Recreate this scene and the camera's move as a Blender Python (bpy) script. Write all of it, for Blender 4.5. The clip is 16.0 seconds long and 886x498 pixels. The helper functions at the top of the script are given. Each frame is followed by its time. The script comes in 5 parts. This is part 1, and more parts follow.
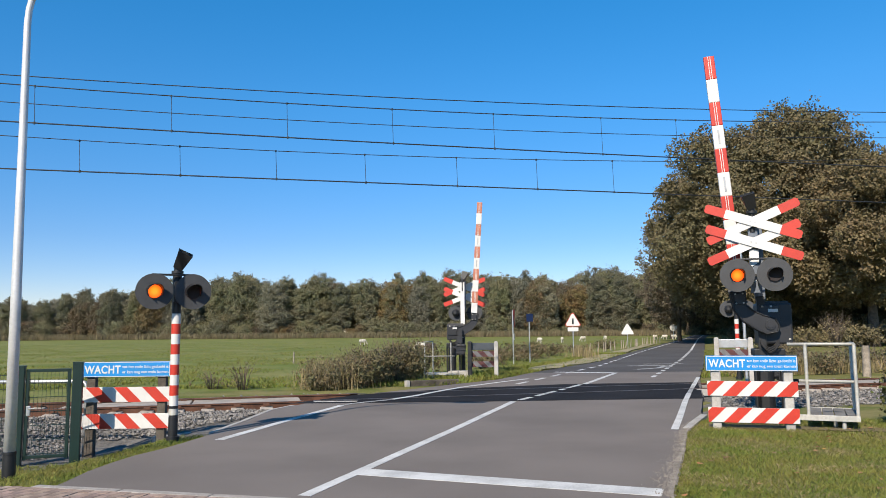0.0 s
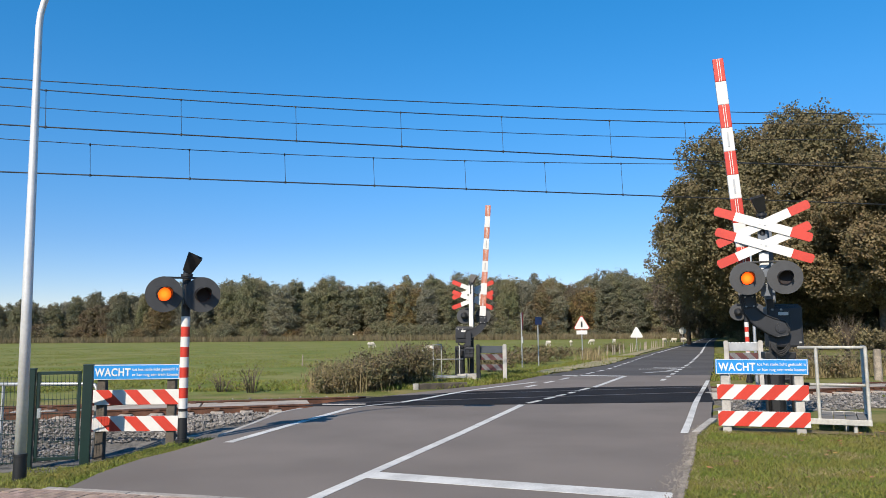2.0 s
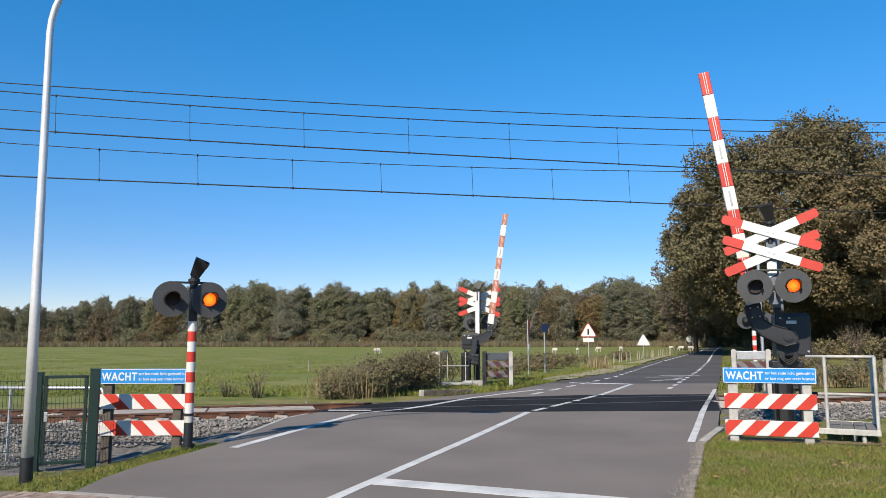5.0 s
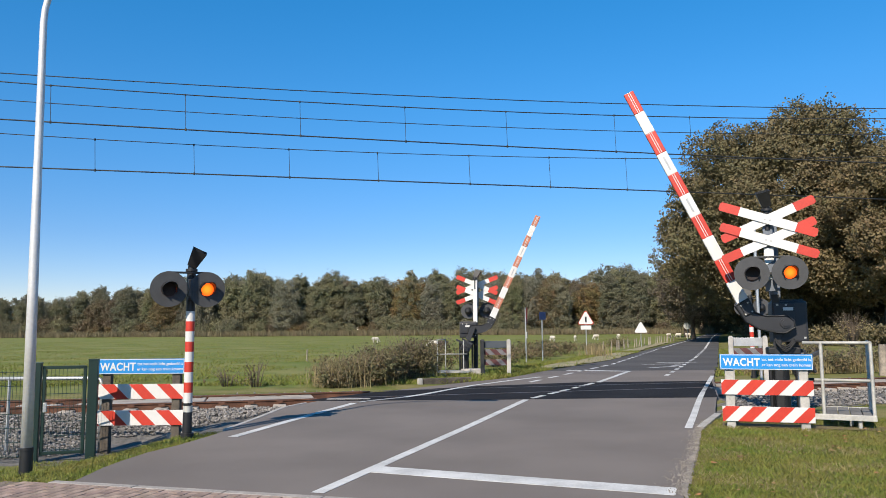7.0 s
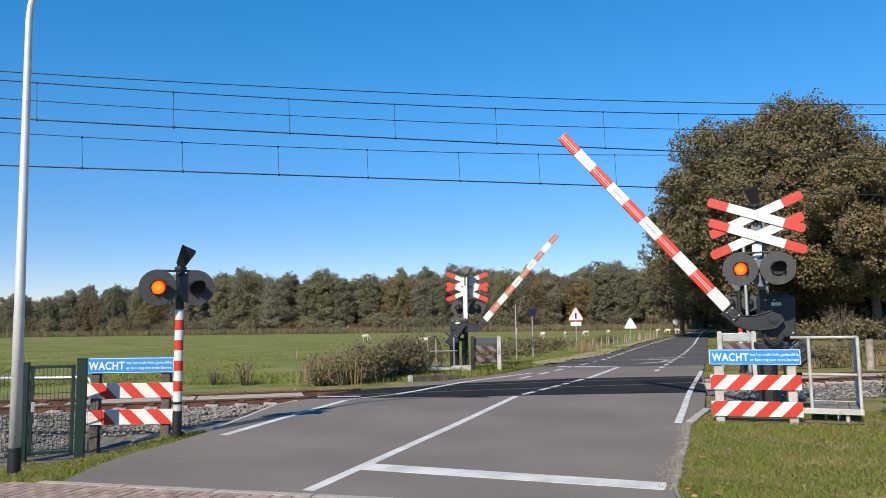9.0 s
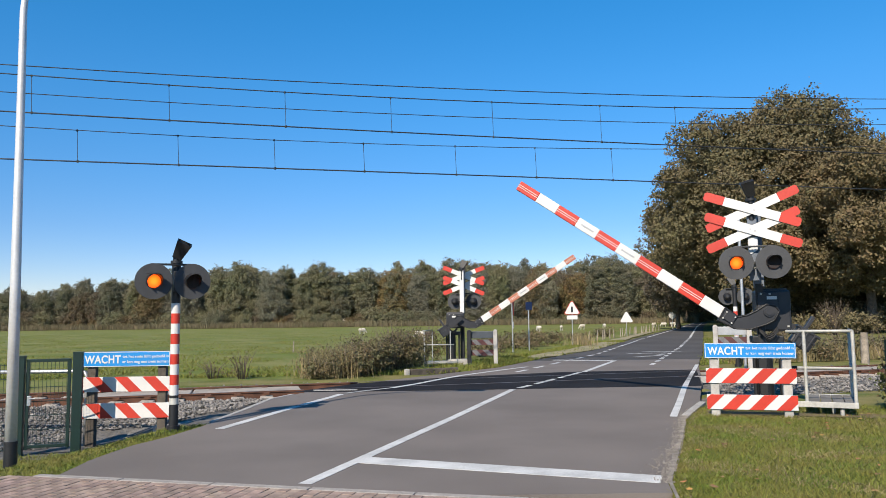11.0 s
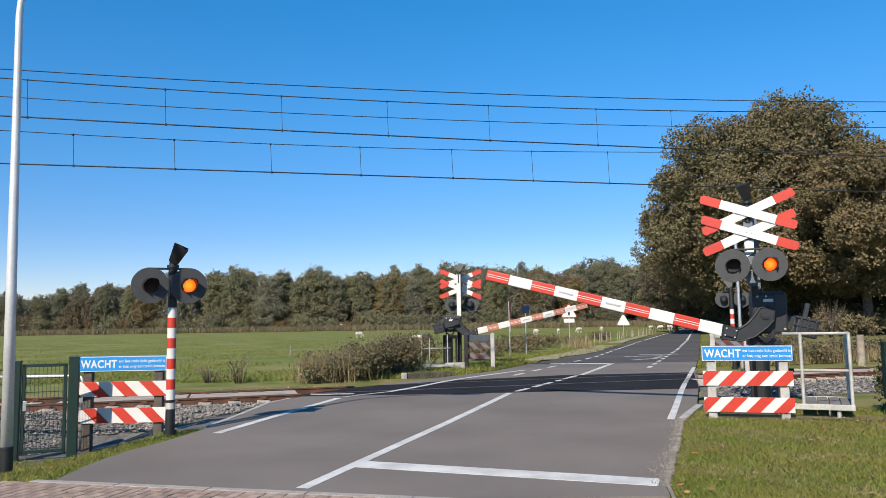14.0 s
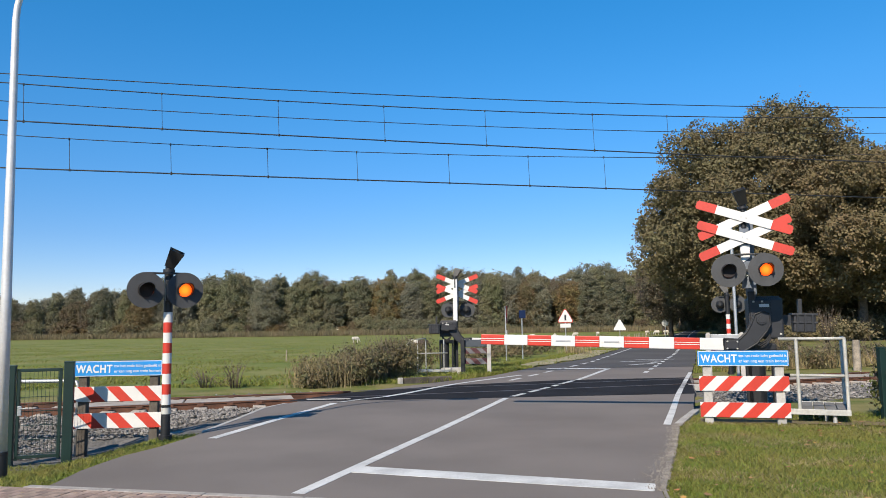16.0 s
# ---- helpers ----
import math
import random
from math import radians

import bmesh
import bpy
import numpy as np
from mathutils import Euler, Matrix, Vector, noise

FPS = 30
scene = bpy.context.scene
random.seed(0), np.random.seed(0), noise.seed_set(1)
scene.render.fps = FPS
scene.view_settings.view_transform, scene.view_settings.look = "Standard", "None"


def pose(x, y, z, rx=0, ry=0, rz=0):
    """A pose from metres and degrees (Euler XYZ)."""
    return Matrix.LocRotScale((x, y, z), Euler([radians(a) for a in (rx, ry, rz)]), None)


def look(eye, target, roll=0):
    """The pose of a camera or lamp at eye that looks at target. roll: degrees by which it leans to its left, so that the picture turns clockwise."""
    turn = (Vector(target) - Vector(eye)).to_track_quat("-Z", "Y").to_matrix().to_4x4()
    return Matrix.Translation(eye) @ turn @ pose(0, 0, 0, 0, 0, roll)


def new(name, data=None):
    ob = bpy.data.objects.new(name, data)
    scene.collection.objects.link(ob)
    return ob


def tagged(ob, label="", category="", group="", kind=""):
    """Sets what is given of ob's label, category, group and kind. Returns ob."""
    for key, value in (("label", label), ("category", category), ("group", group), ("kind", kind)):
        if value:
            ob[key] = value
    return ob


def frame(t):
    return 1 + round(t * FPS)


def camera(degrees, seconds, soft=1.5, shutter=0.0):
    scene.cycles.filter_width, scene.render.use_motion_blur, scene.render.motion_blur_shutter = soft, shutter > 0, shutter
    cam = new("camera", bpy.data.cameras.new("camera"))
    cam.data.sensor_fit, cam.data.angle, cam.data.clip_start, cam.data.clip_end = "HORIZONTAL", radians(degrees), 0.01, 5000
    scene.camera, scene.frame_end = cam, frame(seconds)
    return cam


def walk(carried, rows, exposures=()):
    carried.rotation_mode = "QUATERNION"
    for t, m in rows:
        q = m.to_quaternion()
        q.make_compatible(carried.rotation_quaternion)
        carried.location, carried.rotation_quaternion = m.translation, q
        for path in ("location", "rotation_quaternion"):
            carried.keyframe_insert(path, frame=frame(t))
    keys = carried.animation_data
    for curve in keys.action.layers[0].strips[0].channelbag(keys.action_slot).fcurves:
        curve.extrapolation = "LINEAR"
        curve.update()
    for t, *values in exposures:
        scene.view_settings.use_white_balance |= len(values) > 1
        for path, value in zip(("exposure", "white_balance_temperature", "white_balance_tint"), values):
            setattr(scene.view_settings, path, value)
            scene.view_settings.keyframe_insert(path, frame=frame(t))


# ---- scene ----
# ---- camera and its way ----
cam = camera(61.5, 16.0, soft=0.8)
EYE = (0.0, 0.0, 1.5)
TURNS = [
    (0.0, 6.279, -0.000, -0.500),
    (0.5, 6.201, 0.044, -0.596),
    (1.0, 6.272, 0.083, -0.641),
    (1.5, 6.389, 0.363, -0.645),
    (2.0, 6.514, 0.651, -0.462),
    (2.5, 6.679, 0.781, -0.283),
    (3.0, 6.816, 0.844, -0.175),
    (3.5, 6.950, 0.981, -0.152),
    (4.0, 7.057, 1.164, -0.107),
    (6.5, 6.426, 1.150, -0.058),
    (7.0, 6.132, 0.975, -0.402),
    (7.5, 6.101, 0.784, -0.690),
    (8.0, 6.057, 0.449, -0.768),
    (8.5, 6.022, 0.311, -0.763),
    (9.0, 5.894, 0.206, -0.730),
    (11.5, 5.383, -0.085, -0.725),
    (12.0, 5.413, -0.107, -0.725),
    (12.5, 5.473, -0.171, -0.771),
    (13.0, 5.495, -0.221, -0.816),
    (13.5, 5.553, -0.246, -0.866),
    (14.0, 5.678, -0.311, -0.902),
    (14.5, 5.795, -0.415, -0.905),
    (15.0, 5.884, -0.485, -0.899),
    (15.5, 5.984, -0.569, -0.871),
    (16.0, 6.045, -0.586, -0.860),
]
walk(cam, [(t, pose(*EYE, 90 + p, 0, y) @ pose(0, 0, 0, 0, 0, r)) for t, p, y, r in TURNS])

# ---- world and sun ----
SUN_ELEV, SUN_AZ = 37.0, 206.0      # azimuth clockwise from +y
world = bpy.data.worlds.new("world")
scene.world = world
world.use_nodes = True
wn = world.node_tree
sky = wn.nodes.new("ShaderNodeTexSky")
sky.sky_type, sky.sun_disc = "NISHITA", False
sky.sun_elevation, sky.sun_rotation = radians(SUN_ELEV), radians(SUN_AZ)
sky.altitude, sky.air_density, sky.dust_density, sky.ozone_density = 0, 0.8, 0.0, 3.6
bg = wn.nodes["Background"]
bg.inputs["Strength"].default_value = 0.128
deep = wn.nodes.new("ShaderNodeHueSaturation")
deep.inputs["Saturation"].default_value, deep.inputs["Hue"].default_value = 1.33, 0.507
wn.links.new(sky.outputs[0], deep.inputs["Color"])
# colour ramp laid over the sky: dimmer low down, brighter above, less blue overhead
way = wn.nodes.new("ShaderNodeTexCoord")
split = wn.nodes.new("ShaderNodeSeparateXYZ")
wn.links.new(way.outputs["Generated"], split.inputs[0])
sky_tint = wn.nodes.new("ShaderNodeValToRGB")
sky_tint.color_ramp.elements[0].position, sky_tint.color_ramp.elements[0].color = 0.0, (0.74, 0.60, 0.63, 1)
sky_tint.color_ramp.elements[1].position, sky_tint.color_ramp.elements[1].color = 0.45, (1.46, 1.50, 1.16, 1)
for at_, tone_ in ((0.12, (0.89, 0.79, 0.76, 1)), (0.3, (1.32, 1.26, 1.03, 1)), (0.85, (1.10, 0.98, 0.72, 1))):
    sky_tint.color_ramp.elements.new(at_).color = tone_
wn.links.new(split.outputs["Z"], sky_tint.inputs["Fac"])
tone = wn.nodes.new("ShaderNodeMix")
tone.data_type, tone.blend_type = "RGBA", "MULTIPLY"
tone.inputs["Factor"].default_value = 1.0
wn.links.new(deep.outputs[0], tone.inputs["A"])
wn.links.new(sky_tint.outputs["Color"], tone.inputs["B"])
wn.links.new(tone.outputs["Result"], bg.inputs["Color"])
sun = new("sun", bpy.data.lights.new("sun", "SUN"))
sun.data.energy, sun.data.angle, sun.data.color = 5.0, radians(0.53), (1.0, 0.89, 0.74)
a, e = radians(SUN_AZ), radians(SUN_ELEV)
sun.matrix_world = look((60 * math.sin(a) * math.cos(e), 60 * math.cos(a) * math.cos(e), 60 * math.sin(e)), (0, 0, 0))
scene.view_settings.exposure = 0.45

# ---- plan ----
TRACK_P, TRACK_A = Vector((0.0, 18.25)), radians(14.7)
TD = Vector((math.cos(TRACK_A), math.sin(TRACK_A)))
TN = Vector((-TD.y, TD.x))
LEFT = [(-7.8, -12), (-5.0, 0), (-3.86, 7.4), (-3.93, 8.4), (-3.84, 9.4), (-3.68, 10.0), (-3.52, 11.0), (-3.42, 12.6), (-3.34, 14.8), (-3.0, 15.8), (-2.0, 18.0), (-0.1, 20.8), (1.63, 23.2),
        (3.1, 26.7), (4.9, 30.5), (7.34, 35.6), (14, 54.2), (31.9, 102), (56, 169), (92, 268)]
RIGHT = [(-1.6, -12), (0.6, 0), (2.05, 7.0), (2.9, 9.36), (3.5, 11.1), (4.4, 13.0), (5.87, 17.1), (7.9, 23.4), (10.2, 29.6),
         (18.3, 52.8), (38.6, 111), (62, 176), (96, 270)]


def along(pts, y):
    for (x0, y0), (x1, y1) in zip(pts, pts[1:]):
        if y0 <= y <= y1:
            return x0 + (x1 - x0) * (y - y0) / (y1 - y0)
    return pts[0][0] if y < pts[0][1] else pts[-1][0]


def track(s, off, z=0.0):
    """A point s metres along the track from its middle, off metres to the far side."""
    p = TRACK_P + TD * s + TN * off
    return Vector((p.x, p.y, z))


def off_track(x, y):
    return (Vector((x, y)) - TRACK_P).dot(TN)


def ease(u):
    u = min(1, max(0, u))
    return u * u * (3 - 2 * u)


def ground_z(x, y):
    d = off_track(x, y)
    d = 1.6 * d if d > 0 else -d
    k = min(1, max(0, (3.0 - d) / 0.8))
    # the verge falls away beside the gate
    e = ease((along(LEFT, y) - 0.35 - x) / 1.3) * ease((y - 7.5) / 2) * ease((14.5 - y) / 2.5)
    return -0.03 - 0.13 * k * k * (3 - 2 * k) - 0.32 * e


# ---- mesh tools ----
def part(name, bm, mat, parent=None, label="", smooth=False):
    me = bpy.data.meshes.new(name)
    bm.normal_update()
    bm.to_mesh(me)
    bm.free()
    for m in (mat if isinstance(mat, (list, tuple)) else [mat]):
        me.materials.append(m)
    if smooth:
        for p in me.polygons:
            p.use_smooth = True
    ob = new(name, me)
    if parent:
        ob.parent = parent
    if label:
        ob["label"] = label
    return ob


def thing(name, label, category, m=None, group="", kind=""):
    ob = new(name)
    ob.empty_display_size = 0.1
    if m is not None:
        ob.matrix_world = m
    return tagged(ob, label, category, group, kind)


def box(bm, c, s, m=None, bevel=0.0, mi=0):
    vs = bmesh.ops.create_cube(bm, size=1, matrix=Matrix.Translation(c) @ Matrix.Diagonal((*s, 1)))["verts"]
    fs = list({f for v in vs for f in v.link_faces})
    if bevel:
        es = list({e for v in vs for e in v.link_edges})
        r = bmesh.ops.bevel(bm, geom=es, offset=bevel, segments=2, affect="EDGES", profile=0.6)
        vs = list({v for f in r["faces"] for v in f.verts} | {v for v in vs if v.is_valid})
        fs = list({f for v in vs for f in v.link_faces})
    if m is not None:
        bmesh.ops.transform(bm, matrix=m, verts=vs)
    for f in fs:
        f.material_index = mi
    return bm


def tube(bm, p0, p1, r0, r1=None, n=12, caps=True, mi=0):
    p0, p1 = Vector(p0), Vector(p1)
    d = p1 - p0
    m = Matrix.Translation((p0 + p1) / 2) @ d.to_track_quat("Z", "Y").to_matrix().to_4x4()
    vs = bmesh.ops.create_cone(bm, cap_ends=caps, segments=n, radius1=r0, radius2=r0 if r1 is None else r1, depth=d.length, matrix=m)["verts"]
    for f in {f for v in vs for f in v.link_faces}:
        f.material_index = mi
        f.smooth = len(f.verts) == 4
        if not f.smooth:
            for e in f.edges:
                e.smooth = False
    return bm


def pipe(bm, pts, r, n=8):
    """A bent pipe of constant radius through pts."""
    pts = [Vector(p) for p in pts]
    rings = []
    for i, p in enumerate(pts):
        d = (pts[min(i + 1, len(pts) - 1)] - pts[max(i - 1, 0)]).normalized()
        u = d.orthogonal().normalized() if i == 0 else (u - d * u.dot(d)).normalized()
        v = d.cross(u)
        rr = r[i] if isinstance(r, (list, tuple)) else r
        rings.append([bm.verts.new(p + rr * (u * math.cos(2 * math.pi * k / n) + v * math.sin(2 * math.pi * k / n))) for k in range(n)])
    for a, b in zip(rings, rings[1:]):
        for k in range(n):
            bm.faces.new((a[k], a[(k + 1) % n], b[(k + 1) % n], b[k])).smooth = True
    bm.faces.new(rings[0][::-1])
    bm.faces.new(rings[-1])
    return bm


def prism(bm, outline, depth, m=None, mi=0):
    """A flat outline in x, z given depth along y."""
    a = [bm.verts.new((x, -depth / 2, z)) for x, z in outline]
    b = [bm.verts.new((x, depth / 2, z)) for x, z in outline]
    n = len(a)
    fs = [bm.faces.new(a), bm.faces.new(b[::-1])]
    for i in range(n):
        fs.append(bm.faces.new((a[i], b[i], b[(i + 1) % n], a[(i + 1) % n])))
    for f in fs:
        f.material_index = mi
    if m is not None:
        bmesh.ops.transform(bm, matrix=m, verts=a + b)
    bmesh.ops.recalc_face_normals(bm, faces=fs)
    return bm


def B():
    return bmesh.new()


# ---- materials ----
def mat(name, color, rough=0.6, metal=0.0, var=0.25, scale=3.0, fine=60.0, bump=0.15, dist=0.01, spec=0.5, tint=None, island=0.0, ob_random=0.0,
        translucent=0.0, fine_var=0.5, by_object=0.0):
    m = bpy.data.materials.new(name)
    m.use_nodes = True
    t = m.node_tree
    n, l = t.nodes, t.links
    b = n["Principled BSDF"]
    b.inputs["Roughness"].default_value, b.inputs["Metallic"].default_value = rough, metal
    b.inputs["Specular IOR Level"].default_value = spec
    co = n.new("ShaderNodeTexCoord")
    big, small = n.new("ShaderNodeTexNoise"), n.new("ShaderNodeTexNoise")
    for tex, s, d in ((big, scale, 4), (small, fine, 3)):
        tex.inputs["Scale"].default_value, tex.inputs["Detail"].default_value = s, d
        l.new(co.outputs["Object"], tex.inputs["Vector"])
    mix = n.new("ShaderNodeMix")
    mix.data_type = "RGBA"
    c2 = tint or tuple(c * (1 - var) for c in color)
    mix.inputs["A"].default_value, mix.inputs["B"].default_value = (*color, 1), (*c2, 1)
    ramp = n.new("ShaderNodeMapRange")
    ramp.inputs["From Min"].default_value, ramp.inputs["From Max"].default_value = 0.35, 0.65
    add = n.new("ShaderNodeMath")
    add.operation = "MULTIPLY_ADD"
    l.new(small.outputs["Fac"], add.inputs[0])
    add.inputs[1].default_value = fine_var
    sub = n.new("ShaderNodeMath")
    sub.operation = "SUBTRACT"
    l.new(big.outputs["Fac"], sub.inputs[0])
    sub.inputs[1].default_value = fine_var / 2
    l.new(sub.outputs[0], add.inputs[2])
    l.new(add.outputs[0], ramp.inputs["Value"])
    fac = ramp.outputs[0]
    l.new(fac, mix.inputs["Factor"])
    out = mix.outputs["Result"]
    if island or ob_random:
        g = n.new("ShaderNodeNewGeometry") if island else n.new("ShaderNodeObjectInfo")
        hsv = n.new("ShaderNodeHueSaturation")
        k = island or ob_random
        for key, lo, hi, seed in (("Value", 1 - k, 1 + k, 1.0), ("Hue", 0.5 - 0.06 * k, 0.5 + 0.05 * k, 7.3)):
            w = n.new("ShaderNodeMath")
            w.operation = "MULTIPLY"
            l.new(g.outputs["Random Per Island" if island else "Random"], w.inputs[0])
            w.inputs[1].default_value = seed
            f = n.new("ShaderNodeMath")
            f.operation = "FRACT"
            l.new(w.outputs[0], f.inputs[0])
            r = n.new("ShaderNodeMapRange")
            r.inputs["To Min"].default_value, r.inputs["To Max"].default_value = lo, hi
            l.new(f.outputs[0], r.inputs["Value"])
            l.new(r.outputs[0], hsv.inputs[key])
        l.new(out, hsv.inputs["Color"])
        out = hsv.outputs["Color"]
    if by_object:
        oi, hs, r = n.new("ShaderNodeObjectInfo"), n.new("ShaderNodeHueSaturation"), n.new("ShaderNodeMapRange")
        r.inputs["To Min"].default_value, r.inputs["To Max"].default_value = 1 - by_object, 1 + by_object
        l.new(oi.outputs["Random"], r.inputs["Value"])
        l.new(r.outputs[0], hs.inputs["Value"])
        l.new(r.outputs[0], hs.inputs["Saturation"])
        l.new(out, hs.inputs["Color"])
        out = hs.outputs["Color"]
    l.new(out, b.inputs["Base Color"])
    if bump:
        bp = n.new("ShaderNodeBump")
        bp.inputs["Strength"].default_value, bp.inputs["Distance"].default_value = bump, dist
        l.new(small.outputs["Fac"], bp.inputs["Height"])
        l.new(bp.outputs["Normal"], b.inputs["Normal"])
    if translucent:
        tr, ms = n.new("ShaderNodeBsdfTranslucent"), n.new("ShaderNodeMixShader")
        l.new(out, tr.inputs["Color"])
        ms.inputs[0].default_value = translucent
        l.new(b.outputs[0], ms.inputs[1])
        l.new(tr.outputs[0], ms.inputs[2])
        l.new(ms.outputs[0], n["Material Output"].inputs["Surface"])
    return m


ASPHALT = mat("asphalt", (0.176, 0.154, 0.139), 0.9, var=0.22, scale=0.45, fine=70, bump=0.5, dist=0.006, spec=0.3)
DARK_ASPHALT = mat("darker_asphalt", (0.088, 0.082, 0.079), 0.9, var=0.3, scale=0.3, fine=60, bump=0.5, dist=0.006, spec=0.3)
EDGE_SAND = mat("edge_sand", (0.27, 0.24, 0.205), 0.95, tint=(0.15, 0.135, 0.12), scale=6, fine=60, bump=0.5)
CROSSING = mat("crossing_asphalt", (0.021, 0.021, 0.024), 0.95, var=0.35, scale=0.8, fine=60, bump=0.5, dist=0.006, spec=0.12)
MARK = mat("road_paint", (0.60, 0.60, 0.585), 0.7, var=0.3, scale=2.5, fine=45, bump=0.3, dist=0.004)
MARK_WORN = mat("worn_road_paint", (0.45, 0.45, 0.44), 0.75, tint=(0.14, 0.14, 0.14), scale=5, fine=30, bump=0.3, dist=0.004)
BRICK = mat("paving_brick", (0.34, 0.25, 0.20), 0.85, var=0.35, scale=5, fine=60, bump=0.5, dist=0.004, ob_random=0.2)
SAND = mat("joint_sand", (0.21, 0.165, 0.13), 0.95, var=0.4, scale=6, fine=80, bump=0.5)
SOIL = mat("dark_soil", (0.105, 0.075, 0.045), 0.95, tint=(0.16, 0.125, 0.06), scale=3, fine=25, bump=0.8, dist=0.02)
DECK = mat("weathered_deck", (0.20, 0.19, 0.175), 0.9, var=0.35, scale=3, fine=30, bump=0.3)
DIRT = mat("bare_sandy_soil", (0.33, 0.27, 0.17), 0.95, tint=(0.19, 0.19, 0.09), scale=1.2, fine=12, bump=0.5, dist=0.02)
# darker copies of WHITE and RED: shade on the far boards put into the colour
SHADED_WHITE = mat("shaded_white_sheeting", (0.15, 0.145, 0.15), 0.6, var=0.35, scale=5, fine=30, bump=0.05)
SHADED_RED = mat("shaded_red_sheeting", (0.085, 0.022, 0.022), 0.6, var=0.3, scale=5, fine=30, bump=0.05)
KERB = mat("kerb_concrete", (0.36, 0.33, 0.30), 0.85, var=0.35, scale=2.5, fine=50, bump=0.4, dist=0.005)
CONCRETE = mat("concrete", (0.42, 0.40, 0.37), 0.85, var=0.3, scale=3, fine=40, bump=0.4, dist=0.005)
SLEEPER = mat("sleeper_concrete", (0.40, 0.35, 0.30), 0.9, var=0.35, scale=2.0, fine=35, bump=0.4)
STONE = mat("ballast_stone", (0.225, 0.21, 0.195), 0.85, var=0.4, scale=4, fine=30, bump=0.4, island=0.45)
GRAVEL = mat("ballast_bed", (0.165, 0.155, 0.142), 0.95, var=0.5, scale=6, fine=22, bump=1.0, dist=0.03)
RUST = mat("rusty_steel", (0.135, 0.058, 0.032), 0.7, 0.2, var=0.5, scale=3, fine=40, bump=0.3)
RAILTOP = mat("polished_rail_steel", (0.15, 0.12, 0.105), 0.55, 0.5, var=0.2, scale=4, bump=0.05)
GRASS = mat("verge_grass", (0.09, 0.115, 0.022), 0.9, tint=(0.20, 0.175, 0.07), scale=0.9, fine=18, bump=0.7, dist=0.03, spec=0.2)
FIELD = mat("meadow", (0.112, 0.146, 0.026), 0.9, tint=(0.19, 0.185, 0.062), scale=0.2, fine=2.4, bump=0.6, dist=0.06, spec=0.2, fine_var=0.7)
BLADE = mat("grass_blade", (0.145, 0.19, 0.026), 0.7, tint=(0.215, 0.20, 0.045), scale=1.2, fine=6, bump=0, island=0.4, translucent=0.3)
DRYGRASS = mat("dry_grass", (0.34, 0.27, 0.14), 0.8, tint=(0.22, 0.19, 0.09), scale=1.0, fine=6, bump=0, island=0.35, translucent=0.3)
LEAF_OAK = mat("oak_leaf", (0.140, 0.126, 0.068), 0.75, tint=(0.165, 0.134, 0.076), scale=0.28, fine=1.6, bump=0, island=0.24, translucent=0.22, spec=0.25, by_object=0.1)
LEAF_OAK_WARM = mat("warm_oak_leaf", (0.162, 0.136, 0.062), 0.75, tint=(0.195, 0.142, 0.066), scale=0.28, fine=1.6, bump=0, island=0.24, translucent=0.22, spec=0.25, by_object=0.08)
LEAF_GREY = mat("grey_green_leaf", (0.175, 0.178, 0.125), 0.8, tint=(0.215, 0.195, 0.135), scale=0.14, fine=0.7, bump=0, island=0.32, by_object=0.15, translucent=0.2)
LEAF_WOOD = mat("woodland_leaf", (0.150, 0.158, 0.088), 0.8, tint=(0.195, 0.172, 0.105), scale=0.14, fine=0.7, bump=0, island=0.35, by_object=0.15, translucent=0.2)
LEAF_RUST = mat("autumn_leaf", (0.158, 0.112, 0.062), 0.7, tint=(0.135, 0.118, 0.062), scale=0.3, fine=1.2, bump=0, island=0.4, by_object=0.25, translucent=0.2)
LEAF_IVY = mat("ivy_leaf", (0.06, 0.085, 0.022), 0.55, tint=(0.14, 0.115, 0.04), scale=2.5, fine=8, bump=0, island=0.4, translucent=0.15)
LEAF_BUSH = mat("bramble_leaf", (0.112, 0.110, 0.048), 0.7, tint=(0.175, 0.128, 0.066), scale=1.2, fine=5, bump=0, island=0.32, translucent=0.2)
BARK = mat("bark", (0.15, 0.115, 0.085), 0.95, var=0.5, scale=3, fine=14, bump=0.9, dist=0.03)
GALV = mat("galvanised_steel", (0.52, 0.53, 0.53), 0.45, 0.7, var=0.25, scale=4, fine=30, bump=0.1)
GALV_OLD = mat("weathered_galvanised_steel", (0.50, 0.49, 0.45), 0.65, 0.3, var=0.3, scale=4, fine=30, bump=0.15)
POLE = mat("lamp_post_aluminium", (0.66, 0.66, 0.66), 0.45, 0.3, var=0.18, scale=2, fine=30, bump=0.08)
BLACK = mat("black_paint", (0.013, 0.0135, 0.015), 0.5, var=0.35, scale=5, fine=40, bump=0.12)
PLATE = mat("dark_grey_plate", (0.040, 0.042, 0.046), 0.6, var=0.25, scale=4, fine=50, bump=0.08)
MACHINE = mat("anthracite_housing", (0.021, 0.022, 0.026), 0.5, var=0.3, scale=4, fine=40, bump=0.12)
WHITE = mat("white_sheeting", (0.60, 0.59, 0.57), 0.45, var=0.07, scale=4, fine=30, bump=0.05)
RED = mat("red_sheeting", (0.50, 0.036, 0.018), 0.45, var=0.15, scale=4, fine=30, bump=0.05)
# red of the far boom's bands, paler than on the near boom
PALE_RED = mat("pale_red_sheeting", (0.47, 0.17, 0.10), 0.5, var=0.3, scale=6, fine=40, bump=0.05)
GREYBLUE = mat("grey_mast_paint", (0.13, 0.15, 0.18), 0.5, var=0.2, scale=4, fine=30, bump=0.08)
